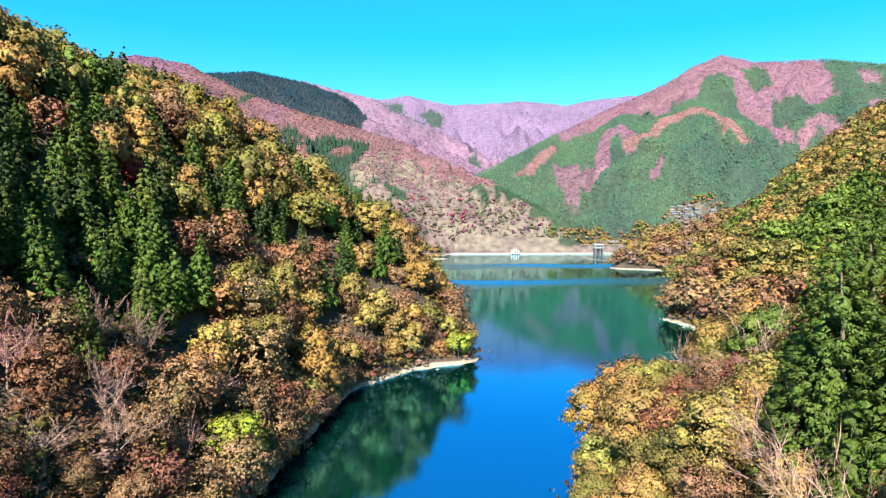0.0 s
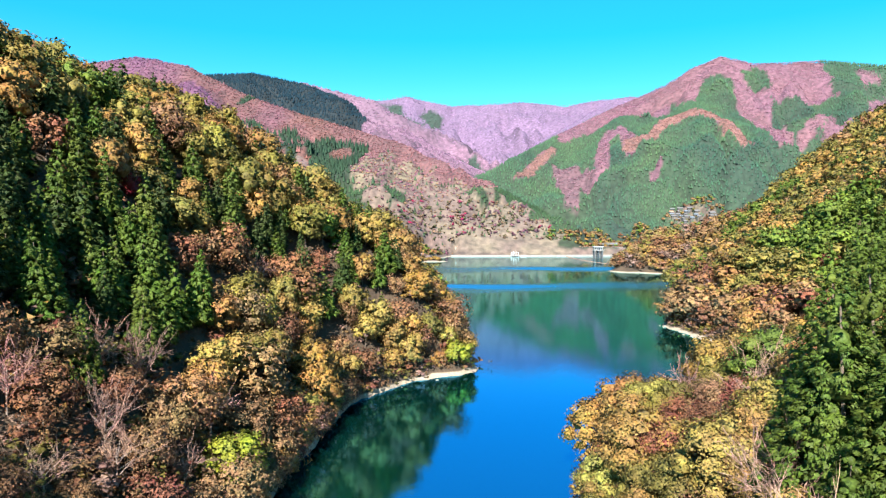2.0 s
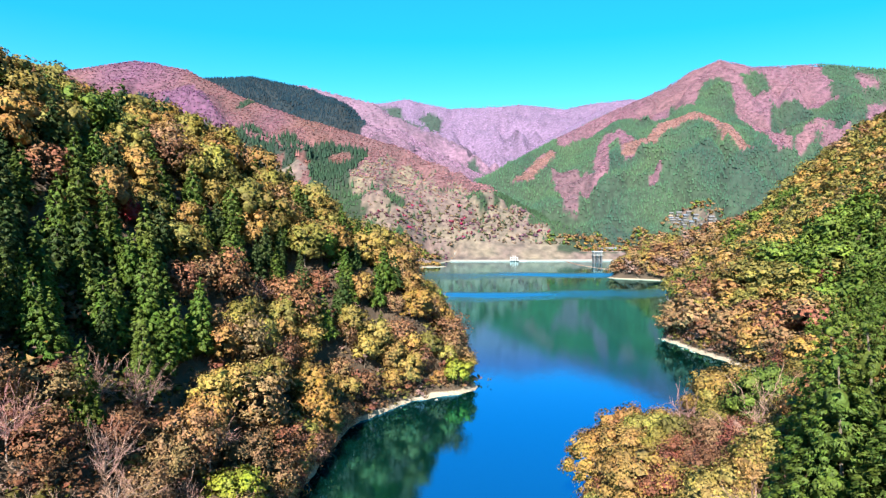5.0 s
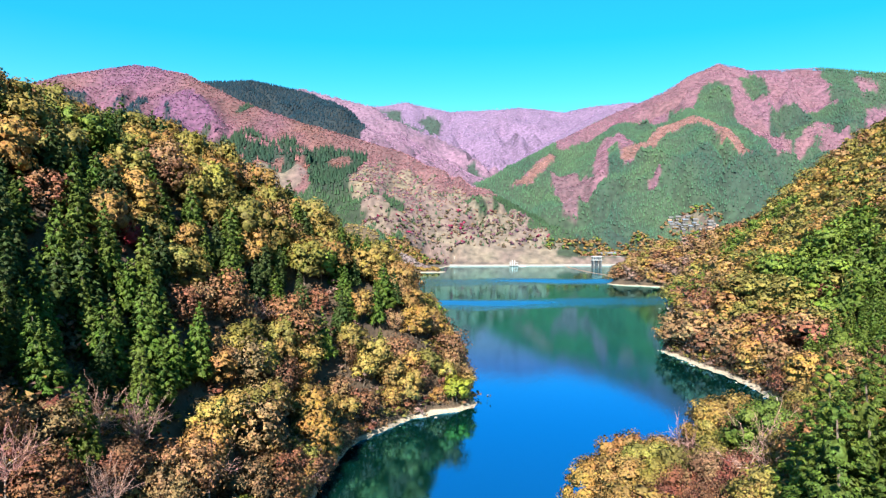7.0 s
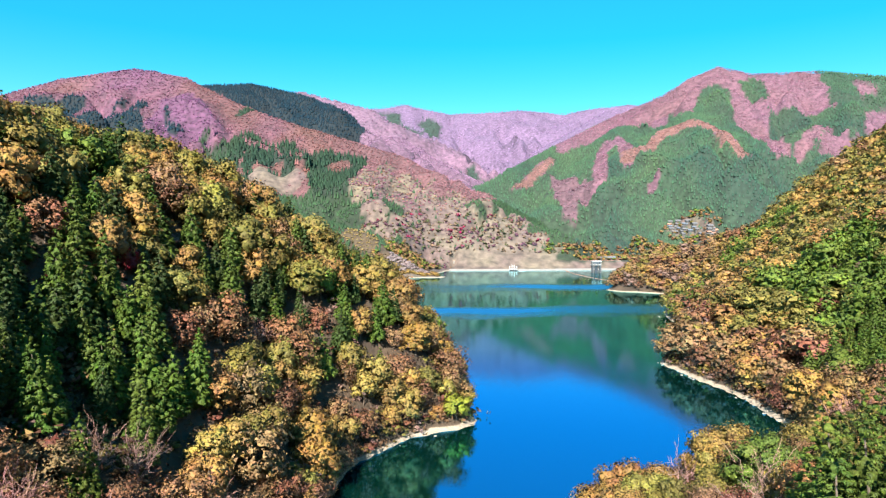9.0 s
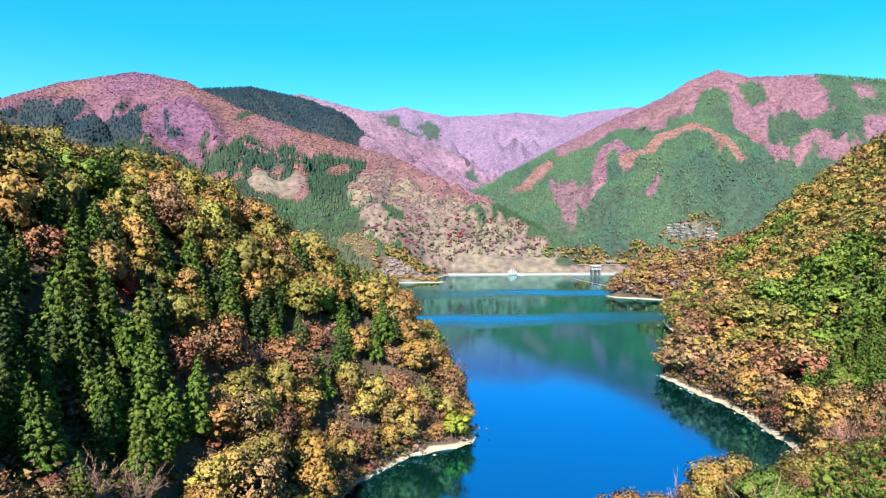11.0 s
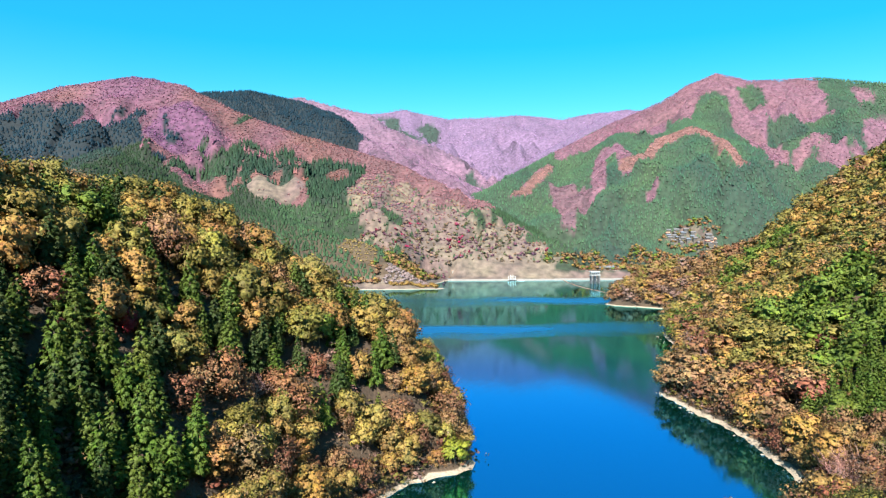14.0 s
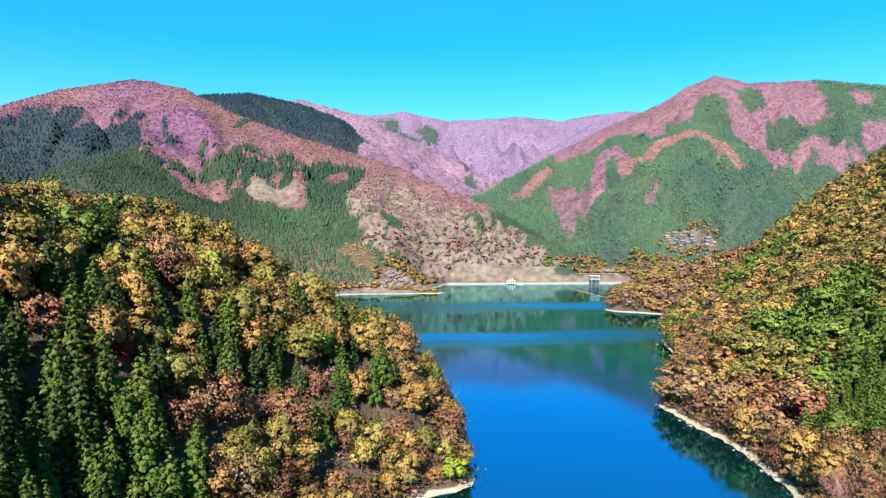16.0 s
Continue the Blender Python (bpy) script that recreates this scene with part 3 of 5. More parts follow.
def build_ground():
    angles = np.concatenate([np.linspace(-42, 42, 330), np.linspace(42, 318, 50)[1:-1]])
    radii = np.concatenate([np.geomspace(14, 900, 150), np.linspace(907, 2300, 185), np.geomspace(2330, 4900, 50)])
    a, r = np.meshgrid(np.radians(angles), radii, indexing="ij")
    x, y = r * np.sin(a), r * np.cos(a)
    z = land(x, y)
    z = np.where(r > 4300, np.maximum(z, 0) * 0.6 + 5, z)
    na, nr = x.shape
    idx = np.arange(na * nr).reshape(na, nr)
    nxt = np.roll(idx, -1, axis=0)
    faces = np.stack([idx[:, :-1], idx[:, 1:], nxt[:, 1:], nxt[:, :-1]], -1).reshape(-1, 4)
    centre = na * nr
    fx, fy, fz = x.ravel(), y.ravel(), z.ravel()
    soil = np.tile((0.10, 0.066, 0.040), (centre, 1))
    far = ramp(np.hypot(fx, fy), 900, 1200)[:, None]
    # mountain ground takes the woods' colour, painted haze included
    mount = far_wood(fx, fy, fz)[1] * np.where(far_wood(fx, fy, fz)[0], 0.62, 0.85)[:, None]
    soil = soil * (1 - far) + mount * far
    scar = in_oval(fx, fy, -325, 1272, 58, 42)
    op = (scar | clearing(fx, fy, fz, 4) | open_slope(fx, fy) | ((fy > 840) & (fz < 14)))[:, None]
    grass = np.array((0.190, 0.145, 0.118)) + (fbm(fx, fy, 40, 52)[:, None] - 0.5) * np.array((0.10, 0.13, 0.04))
    soil = np.where(op, grass, soil)
    verts = np.stack([fx, fy, fz], -1)
    verts = np.vstack([verts, (0, 0, -14)])
    soil = np.vstack([soil, (0.1, 0.066, 0.04)])
    me = mesh_arrays("ground", verts, faces, GROUND, soil, True)
    tagged(new("ground", me), "steep brown forest soil with pale sandy strips along the water", "ground", kind="structure")


GROUND, WATER = ground_material(), water_material()
build_ground()
w = bmesh.new()
bmesh.ops.create_grid(w, x_segments=24, y_segments=40, size=1, matrix=Matrix.Translation((0, 250, 0)) @ Matrix.Diagonal((420, 920, 1, 1)))
lake = bpy.data.meshes.new("water")
w.to_mesh(lake)
w.free()
lake.materials.append(WATER)
tagged(new("water", lake), "calm dark reservoir water with blue-tinted reflections and long wind ripples", "water", kind="structure")


# ---------------------------------------------------------------- trees


def leaf_blades(centres, normals, size, rng, aspect=0.75, along=None, round_by=None):
    """A small pointed blade for each centre, facing about along its normal; along: the way its tip points."""
    n = len(centres)
    nor = normals / np.maximum(np.linalg.norm(normals, axis=1, keepdims=True), 1e-6)
    if along is None:
        u = np.cross(nor, rng.normal(size=(n, 3)))
    else:
        u = along - nor * (along * nor).sum(1, keepdims=True)
    u /= np.maximum(np.linalg.norm(u, axis=1, keepdims=True), 1e-6)
    v = np.cross(nor, u)
    k = (size * rng.uniform(0.65, 1.35, n))[:, None]
    verts = np.stack([centres + u * k * 1.2, centres - u * k * 0.6 + v * k * aspect, centres - u * k * 0.6 - v * k * aspect], 1).reshape(-1, 3)
    return verts, np.arange(3 * n).reshape(-1, 3), np.repeat(nor if round_by is None else round_by, 3, axis=0)


def icosphere(level):
    bm = bmesh.new()
    bmesh.ops.create_icosphere(bm, subdivisions=level, radius=1)
    bm.verts.ensure_lookup_table()
    v, f = np.array([tuple(q.co) for q in bm.verts]), np.array([[q.index for q in p.verts] for p in bm.faces])
    bm.free()
    return v, f


BALLS = {1: icosphere(1), 2: icosphere(2)}


def lumps(rng, centres, radii, level, flat=0.8, lean=None):
    """Uneven lumps of foliage, one at each centre; lean: the way out of the crown, by which each lump is rounded."""
    v, f = BALLS[level]
    verts, faces, nors = [], [], []
    for k, (c, r) in enumerate(zip(centres, radii)):
        shape = v * (1 + rng.uniform(-0.28, 0.28, (len(v), 1))) * (1, 1, flat)
        verts.append(shape * r + c)
        faces.append(f + k * len(v))
        nors.append(v + rng.normal(size=v.shape) * 0.36 + (0 if lean is None else lean[k] * 0.6))
    return np.vstack(verts), np.vstack(faces), np.vstack(nors)


def joined(*pieces):
    verts, faces, nors, start = [], [], [], 0
    for v, f, n in pieces:
        verts.append(v)
        faces.append(f + start)
        nors.append(n)
        start += len(v)
    return np.vstack(verts), np.vstack(faces), np.vstack(nors)


def broadleaf_crown(rng, leaves, pads, size, level=1, low=0.30, airy=False, fill=0.74):
    """A rounded crown, one unit high and about one wide: storeys of flattened leaf pads, ragged with sprays at their rims; airy: thinning, half bare; fill: how far the pads fill their clumps."""
    cc, cr = [], []
    mid = (low + 0.95) / 2
    for k in range(pads):
        t = (k + rng.uniform(0, 1)) / pads
        z = low + (0.90 - low) * t ** 0.85
        wide = 0.42 * math.sqrt(max(0.03, 1 - ((z - mid + 0.06) / 0.42) ** 2))
        a = k * 2.4 + rng.uniform(-0.5, 0.5)
        rad = wide * rng.uniform(0.45, 1.04)
        cc.append((rad * math.cos(a), rad * math.sin(a), z + rng.uniform(-0.05, 0.05)))
        cr.append(rng.uniform(0.11, 0.215) * (30 / pads) ** 0.36)
    cc, cr = np.array(cc), np.array(cr)
    which = rng.choice(pads, leaves, p=cr ** 2 / (cr ** 2).sum())
    way = (cc - (0, 0, mid - 0.12)) / np.linalg.norm(cc - (0, 0, mid - 0.12), axis=1, keepdims=True)
    d = rng.normal(size=(leaves, 3)) * (1, 1, 0.8) + way[which] * 0.9 + (0, 0, 0.2)
    d /= np.linalg.norm(d, axis=1, keepdims=True)
    centres = cc[which] + d * (cr[which] * rng.uniform(0.6 if airy else 0.80, 1.75 if airy else 1.36, leaves))[:, None] * (1.0, 1.0, 0.74)
    bulge = d * 0.65 + way[which] * 0.6 + rng.normal(size=(leaves, 3)) * 0.42
    blades = leaf_blades(centres, d + rng.normal(size=(leaves, 3)) * 0.35 + (0, 0, 0.2), np.full(leaves, size), rng, round_by=bulge)
    return joined(lumps(rng, cc, cr * (0.45 if airy else fill), level, 0.74, way), blades)


def cedar_crown(rng, tufts, per, size, heart=0.9):
    """A tall cone of heavy drooping tufts with gaps between, one unit high."""
    t = np.sqrt((np.arange(tufts) + rng.uniform(0, 1, tufts)) / tufts)
    z = 0.985 - 0.88 * t
    rad = 0.195 * (t ** 0.85) * rng.uniform(0.62, 1.10, tufts)
    a = np.arange(tufts) * 2.39996 + rng.uniform(-0.35, 0.35, tufts)
    out = np.stack([np.cos(a), np.sin(a), np.zeros(tufts)], 1)
    base = out * rad[:, None] + np.stack([0 * z, 0 * z, z], 1)
    r = (0.014 + 0.030 * t) * rng.uniform(0.75, 1.25, tufts) * (70 / tufts) ** 0.4
    which = np.repeat(np.arange(tufts), per)
    n = len(which)
    ball = rng.normal(size=(n, 3)) + (0, 0, 0.3)
    ball /= np.linalg.norm(ball, axis=1, keepdims=True)
    off = ball * (r[which] * rng.uniform(0.55, 1.15, n))[:, None]
    nor = ball + out[which] * 0.35 + (0, 0, 0.45) + rng.normal(size=(n, 3)) * 0.3
    core = lumps(rng, np.array([(0, 0, q) for q in (0.2, 0.36, 0.52, 0.68, 0.82, 0.92)]), np.array((0.105, 0.088, 0.068, 0.046, 0.024, 0.010)) * heart, 1, 1.5)
    return joined(core, leaf_blades(base[which] + off, nor, size * (0.6 + 0.5 * t[which]), rng, 0.55, out[which] + ball * 0.7 + (0, 0, -0.25), ball * 0.85 + out[which] * 0.55 + (0, 0, 0.15) + rng.normal(size=(n, 3)) * 0.18))


def twig_crown(rng, limbs=8):
    """Bare limbs, branches and fine twigs, one unit high, each a slim blade."""
    verts, faces = [], []

    def blade(a, b, wide):
        way = b - a
        side = np.cross(way, rng.normal(size=3))
        side *= wide / max(np.linalg.norm(side), 1e-6)
        mid = (a + b) / 2 + rng.normal(size=3) * 0.08 * np.linalg.norm(way)
        i = len(verts)
        verts.extend([a + side, a - side, mid + side * 0.7, mid - side * 0.7, b])
        faces.extend([(i, i + 1, i + 2), (i + 1, i + 3, i + 2), (i + 2, i + 3, i + 4)])

    for k in range(limbs):
        q = k * 2.4 + rng.uniform(-0.4, 0.4)
        a = np.array((0, 0, rng.uniform(0.22, 0.5)))
        b = np.array((math.cos(q) * rng.uniform(0.2, 0.42), math.sin(q) * rng.uniform(0.2, 0.42), rng.uniform(0.55, 0.95)))
        blade(a, b, 0.010)
        for _ in range(7):
            c = a + (b - a) * rng.uniform(0.35, 1.0)
            way = (b - a) * 0.4 + rng.normal(size=3) * 0.13 + (0, 0, 0.03)
            blade(c, c + way, 0.0055)
            for _ in range(10):
                e = c + way * rng.uniform(0.15, 1.0)
                blade(e, e + way * 0.35 + rng.normal(size=3) * 0.062, 0.0034)
    return np.array(verts), np.array(faces)


def trunk_mesh(name, rng, mat, height, radius, limbs, reach):
    """A tapered, slightly bent trunk with limbs that rise from it; one unit high."""
    bm = bmesh.new()

    def stem(a, b, r0, r1, sides, bend):
        a, b = Vector(a), Vector(b)
        rings = []
        for k in range(3):
            t = k / 2
            c = a.lerp(b, t) + Vector((bend[0], bend[1], 0)) * math.sin(t * math.pi)
            r = r0 + (r1 - r0) * t
            way = (b - a).normalized()
            u = way.orthogonal().normalized()
            v = way.cross(u)
            rings.append([bm.verts.new(c + r * (u * math.cos(q) + v * math.sin(q))) for q in np.linspace(0, 2 * math.pi, sides, endpoint=False)])
        for p, q in zip(rings, rings[1:]):
            for i in range(sides):
                bm.faces.new((p[i], p[(i + 1) % sides], q[(i + 1) % sides], q[i]))

    stem((0, 0, -0.12), (0, 0, height), radius, radius * 0.25, 6, (rng.uniform(-0.02, 0.02), rng.uniform(-0.02, 0.02)))
    for k in range(limbs):
        a, z = k * 2.4 + rng.uniform(-0.4, 0.4), height * rng.uniform(0.35, 0.85)
        out = reach * rng.uniform(0.6, 1.0)
        stem((0, 0, z), (out * math.cos(a), out * math.sin(a), min(0.9, z + out * rng.uniform(0.5, 1.1))), radius * 0.42, radius * 0.1, 4, (0.01, 0.01))
    me = bpy.data.meshes.new(name)
    bm.to_mesh(me)
    bm.free()
    me.materials.append(mat)
    return me


def tree(name, label, trunk, crown, colour, group):
    root = tagged(new(name), label, "tree", group)
    for n, me in (("trunk", trunk), ("crown", crown)):
        ob = new(n, me)
        ob.parent = root
        ob.color = (*colour, 1)
    return root


def plant(proto, x, y, z, height, width, turn, rng, colour):
    """Stand a copy of a tree at a spot."""
    t = copy_thing(proto, pose(x, y, z, rng.normal() * 2.5, rng.normal() * 2.5, turn))
    t.scale = (width, width, height)
    for c in t.children:
        c.color = (*np.clip(np.array(colour) * rng.uniform(0.82, 1.2) * rng.uniform(0.92, 1.08, 3), 0, 1), 1)
    return t


# species: base colour, words, share
HUES = {
    "golden": ((0.298, 0.180, 0.056), "oak_tree", "oak with a full crown of golden ochre autumn leaves"),
    "olive": ((0.190, 0.160, 0.042), "chestnut_tree", "broadleaf tree turning olive yellow, on the steep bank"),
    "yellow": ((0.285, 0.232, 0.060), "birch_tree", "broadleaf tree in bright lemon yellow autumn leaf"),
    "rust": ((0.205, 0.100, 0.054), "beech_tree", "broadleaf tree with thinning rust brown leaves"),
    "orange": ((0.31, 0.170, 0.065), "cherry_tree", "broadleaf tree with warm orange autumn leaves"),
    "tan": ((0.262, 0.156, 0.076), "hornbeam_tree", "broadleaf tree with dry tan leaves, half bare"),
    "green": ((0.125, 0.178, 0.030), "evergreen_tree", "broadleaf tree still in fresh green leaf"),
    "lime": ((0.20, 0.225, 0.030), "linden_tree", "rounded tree in bright yellow-green leaf at the water"),
    "russet": ((0.220, 0.088, 0.056), "dogwood_tree", "small broadleaf tree in dark russet red leaf"),
    "crimson": ((0.28, 0.035, 0.04), "maple_tree", "small maple in deep crimson leaf"),
}
CEDAR = (0.078, 0.121, 0.020)
PINE = (0.046, 0.074, 0.020)
TWIG = (0.34, 0.20, 0.165)


def near_species(x, y, d, rng):
    """Which kind of tree stands here on the two near hills."""
    n = float(fbm(x, y, 32, 61, 3))
    if x > 15 and in_patch(x, y, CEDAR_GROVE, 9):
        return "cedar" if rng.uniform() < 0.88 else "green"
    if x > 15 and (in_patch(x, y, GREEN_GROVE, 6) or in_patch(x, y, GREEN_STRIP, 12)):
        return "green" if rng.uniform() < 0.4 else "cedar"
    if x > 15 and y > 560:
        return rng.choice(["rust", "tan", "golden", "olive", "bare"], p=[0.30, 0.34, 0.18, 0.12, 0.06])
    if x > 15 and y > 150 and d > 24 and rng.uniform() < 0.55:
        grove = float(fbm(x, y, 46, 65, 3)) + rng.normal() * 0.03
        for limit, kind in ((0.36, "olive"), (0.48, "golden"), (0.58, "olive"), (0.63, "tan"), (2.0, "golden")):
            if grove < limit:
                return kind
    if x < 15:
        cedar = in_oval(x, y, -64, 112, 17, 34) or in_oval(x, y, -54, 92, 10, 14)
        grove = in_oval(x, y, -30, 203, 17, 16) or in_oval(x, y, -42, 188, 8, 12)
        if rng.uniform() < (0.92 if cedar else 0.62 if grove else 0.0):
            return "cedar" if rng.uniform() < 0.75 else "pine"
        if x < -0.56 * y - 4 and d > 45 and rng.uniform() < 0.4:
            return rng.choice(["pine", "rust", "olive", "bare"], p=[0.50, 0.2, 0.2, 0.1])
        if d > 62 and rng.uniform() < 0.22:
            return "pine"
        if d < 30 and y < 150:
            if y < 112:
                return rng.choice(["rust", "bare", "tan", "golden", "olive", "russet"], p=[0.26, 0.26, 0.27, 0.09, 0.07, 0.05])
            return rng.choice(["rust", "bare", "tan", "golden", "olive", "russet", "yellow", "green"], p=[0.16, 0.11, 0.23, 0.24, 0.17, 0.02, 0.06, 0.01])
        if d < 26:
            return rng.choice(["golden", "rust", "tan", "yellow", "orange", "olive", "bare", "green"], p=[0.31, 0.11, 0.14, 0.09, 0.03, 0.25, 0.04, 0.03])
        return rng.choice(["golden", "olive", "tan", "rust", "yellow", "green", "cedar", "pine"], p=[0.25, 0.37, 0.06, 0.05, 0.02, 0.03, 0.10, 0.12])
    big = in_oval(x, y, 58, 70, 13, 13)
    if big and rng.uniform() < 0.9:
        return "cedar"
    if y < 130 and d < 6:
        return rng.choice(["golden", "yellow", "olive", "tan"], p=[0.33, 0.14, 0.38, 0.15])
    if y < 130:
        return rng.choice(["golden", "yellow", "rust", "bare", "tan", "olive", "orange", "green"], p=[0.27, 0.13, 0.11, 0.07, 0.06, 0.25, 0.04, 0.07])
    if d < 26 and y < 420:
        return rng.choice(["rust", "tan", "orange", "golden", "bare", "russet", "olive"], p=[0.24, 0.20, 0.10, 0.22, 0.08, 0.08, 0.08])
    if d > 60 and rng.uniform() < 0.12:
        return "pine"
    return rng.choice(["golden", "olive", "yellow", "tan", "orange", "rust", "green", "pine"], p=[0.30, 0.34, 0.03, 0.12, 0.05, 0.06, 0.05, 0.05])


def grid_spots(x0, x1, y0, y1, step, rng):
    gx, gy = np.meshgrid(np.arange(x0, x1, step), np.arange(y0, y1, step))
    gx = gx.ravel() + rng.uniform(-0.42, 0.42, gx.size) * step
    gy = gy.ravel() + rng.uniform(-0.42, 0.42, gy.size) * step
    return gx, gy


def spots(x0, x1, y0, y1, step, rng, spread=0.74, margin=14):
    x, y = grid_spots(x0, x1, y0, y1, step, rng)
    d = shore_distance(x, y)
    keep = (np.abs(x) < spread * y + margin) & (d > beach(x, y, d) + 0.2)
    x, y, d = x[keep], y[keep], d[keep]
    return x, y, land(x, y), d


def near_trees():
    rng = np.random.default_rng(5)
    fine = [crown_mesh(broadleaf_crown(rng, 1800, 28, 0.029, 1)) for _ in range(4)]
    close = [crown_mesh(broadleaf_crown(rng, 5000, 44, 0.0180, 1)) for _ in range(3)]
    mid = [crown_mesh(broadleaf_crown(rng, 840, 22, 0.038)) for _ in range(4)]
    thin_close = [crown_mesh(broadleaf_crown(rng, 5000, 34, 0.0160, 1, 0.26, True)) for _ in range(3)]
    thin_fine = [crown_mesh(broadleaf_crown(rng, 1900, 24, 0.0265, 1, 0.26, True)) for _ in range(4)]
    thin_mid = [crown_mesh(broadleaf_crown(rng, 860, 20, 0.037, 1, 0.28, True)) for _ in range(4)]
    cedar_fine = [crown_mesh(cedar_crown(rng, 170, 24, 0.019)) for _ in range(3)]
    cedar_close = [crown_mesh(cedar_crown(rng, 130, 58, 0.0138)) for _ in range(2)]
    cedar_tall = [crown_mesh(cedar_crown(rng, 460, 32, 0.0082, 0.72)) for _ in range(2)]
    cedar_mid = [crown_mesh(cedar_crown(rng, 80, 15, 0.033)) for _ in range(3)]
    twigs = [crown_mesh(twig_crown(rng)) for _ in range(3)]
    trunk = [trunk_mesh("trunk", rng, BARK, 0.62, 0.022, 5, 0.26) for _ in range(2)]
    pole = [trunk_mesh("trunk", rng, BARK, 0.8, 0.010, 0, 0.1)]
    pale = [trunk_mesh("trunk", rng, PALE_BARK, 0.72, 0.020, 9, 0.34) for _ in range(2)]
    protos = {}

    def crowns(kind, near):
        if kind in ("rust", "tan", "russet"):
            return thin_close if near == 2 else thin_fine if near else thin_mid
        return close if near == 2 else fine if near else mid

    def proto(kind, near, k):
        key = (kind, near, k)
        if key not in protos:
            if kind in ("cedar", "pine"):
                label = "tall cone-shaped green cedar in the hillside stand" if kind == "cedar" else "dark green pine among autumn broadleaf trees"
                protos[key] = tree(kind + "_tree", label, pole[0], (cedar_tall[k % 2] if near == 3 else cedar_close[k % 2] if near == 2 else (cedar_fine if near else cedar_mid)[k % 3]), CEDAR, kind + " trees on the banks")
            elif kind == "bare":
                protos[key] = tree("bare_tree", "leafless grey-brown tree with fine twigs", pale[k % 2], twigs[k % 3], TWIG, "bare trees on the banks")
            else:
                protos[key] = tree(HUES[kind][1], HUES[kind][2], trunk[k % 2], crowns(kind, near)[k % 3], HUES[kind][0], kind + " trees on the banks")
            protos[key].location = (0, 0, -9)
        return protos[key]

    def stand(kind, x, y, z, d, h=0.0):
        near = 2 if math.hypot(x, y) < (124 if x > 15 else 84) else math.hypot(x, y) < 120
        near = 3 if kind == "cedar" and h > 17 else near
        k = int(rng.integers(0, 4))
        if kind in ("cedar", "pine"):
            h = h or (rng.uniform(11, 17) if x < 15 else rng.uniform(11, 15))
            wide, colour = h * (rng.uniform(0.95, 1.2) if h < 18 else 1.25), CEDAR if kind == "cedar" else PINE
        elif kind == "bare":
            h = h or rng.uniform(6, 9.5)
            wide, colour = h * rng.uniform(0.8, 1.1), TWIG
        else:
            h = h or rng.uniform(6.0, 11.5) * (0.85 if d < 7 else 1)
            wide, colour = h * rng.uniform(0.82, 1.08), HUES[kind][0]
        plant(proto(kind, near, k), x, y, z, h, wide, rng.uniform(0, 360), rng, colour)

    # single trees that stand out
    marked = []
    for kind, high, places in (
        ("golden", 10.5, [(-100, 156), (-97, 165), (-81, 152), (-75, 177), (-71, 178), (-73, 153), (-70, 133), (-55, 193), (-41, 196), (-53, 178), (-40, 120), (-31, 148), (-28, 143), (-10, 190), (-39, 107), (-8, 205)]),
        ("tan", 8.5, [(-78, 178), (-66, 186), (-47, 198), (-49, 153), (-37, 135), (-27, 170), (-40, 86), (-34, 109), (-52, 84), (-56, 79)]),
        ("olive", 10.0, [(-62, 182), (-58, 147), (-60, 143), (-66, 145), (-37, 133), (-4, 199)]),
        ("rust", 8.0, [(-77, 125), (-55, 136), (-36, 187), (-27, 180), (-21, 172), (-46, 90), (-33, 116), (-30, 117), (-49, 78)]),
        ("cedar", 14.5, [(-66, 153), (-65, 166), (-58, 157), (-53, 161), (-45, 174), (-30, 195), (-52, 110), (-50, 119), (-48, 125), (-32, 176), (-20, 199), (-28, 191), (-57, 91), (-49, 103)]),
        ("pine", 12.5, [(-81, 164), (-91, 169), (-34, 216), (-28, 205), (-40, 183), (-49, 168), (-62, 196), (-70, 188), (-84, 181)]),
        ("yellow", 9.0, [(-41, 144), (-22, 181), (-42, 115)]),
        ("bare", 8.5, [(-50, 93), (-44, 83), (-47, 99), (-52, 76), (-41, 80)]),
        ("lime", 9.0, [(-32, 98), (5, 198)]),
        ("crimson", 6.0, [(-68, 139), (135, 230)]),
        # the eastern bank, from the near point of land outwards
        ("golden", 12.5, [(38, 115), (33, 114), (29, 112), (31, 104), (27, 86), (48, 108), (115, 236), (114, 200), (111, 179)]),
        ("yellow", 10.0, [(35, 107), (24, 93), (31, 70), (116, 287)]),
        ("russet", 8.5, [(31, 90), (35, 93), (29, 84), (41, 87), (36, 82), (131, 232), (122, 250), (118, 193), (147, 244)]),
        ("rust", 8.0, [(28, 101), (34, 79), (27, 45), (118, 216), (111, 207), (121, 188)]),
        ("olive", 9.0, [(38, 102), (26, 80), (38, 76), (28, 73), (43, 98), (126, 270), (137, 257)]),
        ("tan", 8.0, [(32, 68), (39, 92), (26, 62)]),
        ("bare", 9.0, [(41, 108), (43, 84), (33, 60), (30, 55), (29, 46), (45, 90), (102, 156), (103, 165), (107, 170), (110, 164)]),
        ("orange", 7.0, [(31, 56), (33, 65), (114, 273), (115, 259)]),
        ("green", 11.0, [(48, 93)]),
        ("cedar", 29.0, [(41, 60), (45, 63), (44, 54), (49, 59)]),
        ("cedar", 24.0, [(36, 58), (37, 51), (41, 67)]),
        ("cedar", 13.0, [(33, 64), (32, 50)]),
        ("pine", 13.0, [(176, 257), (152, 281), (145, 274)]),
    ):
        marked += [(kind, px, py, high) for px, py in places]
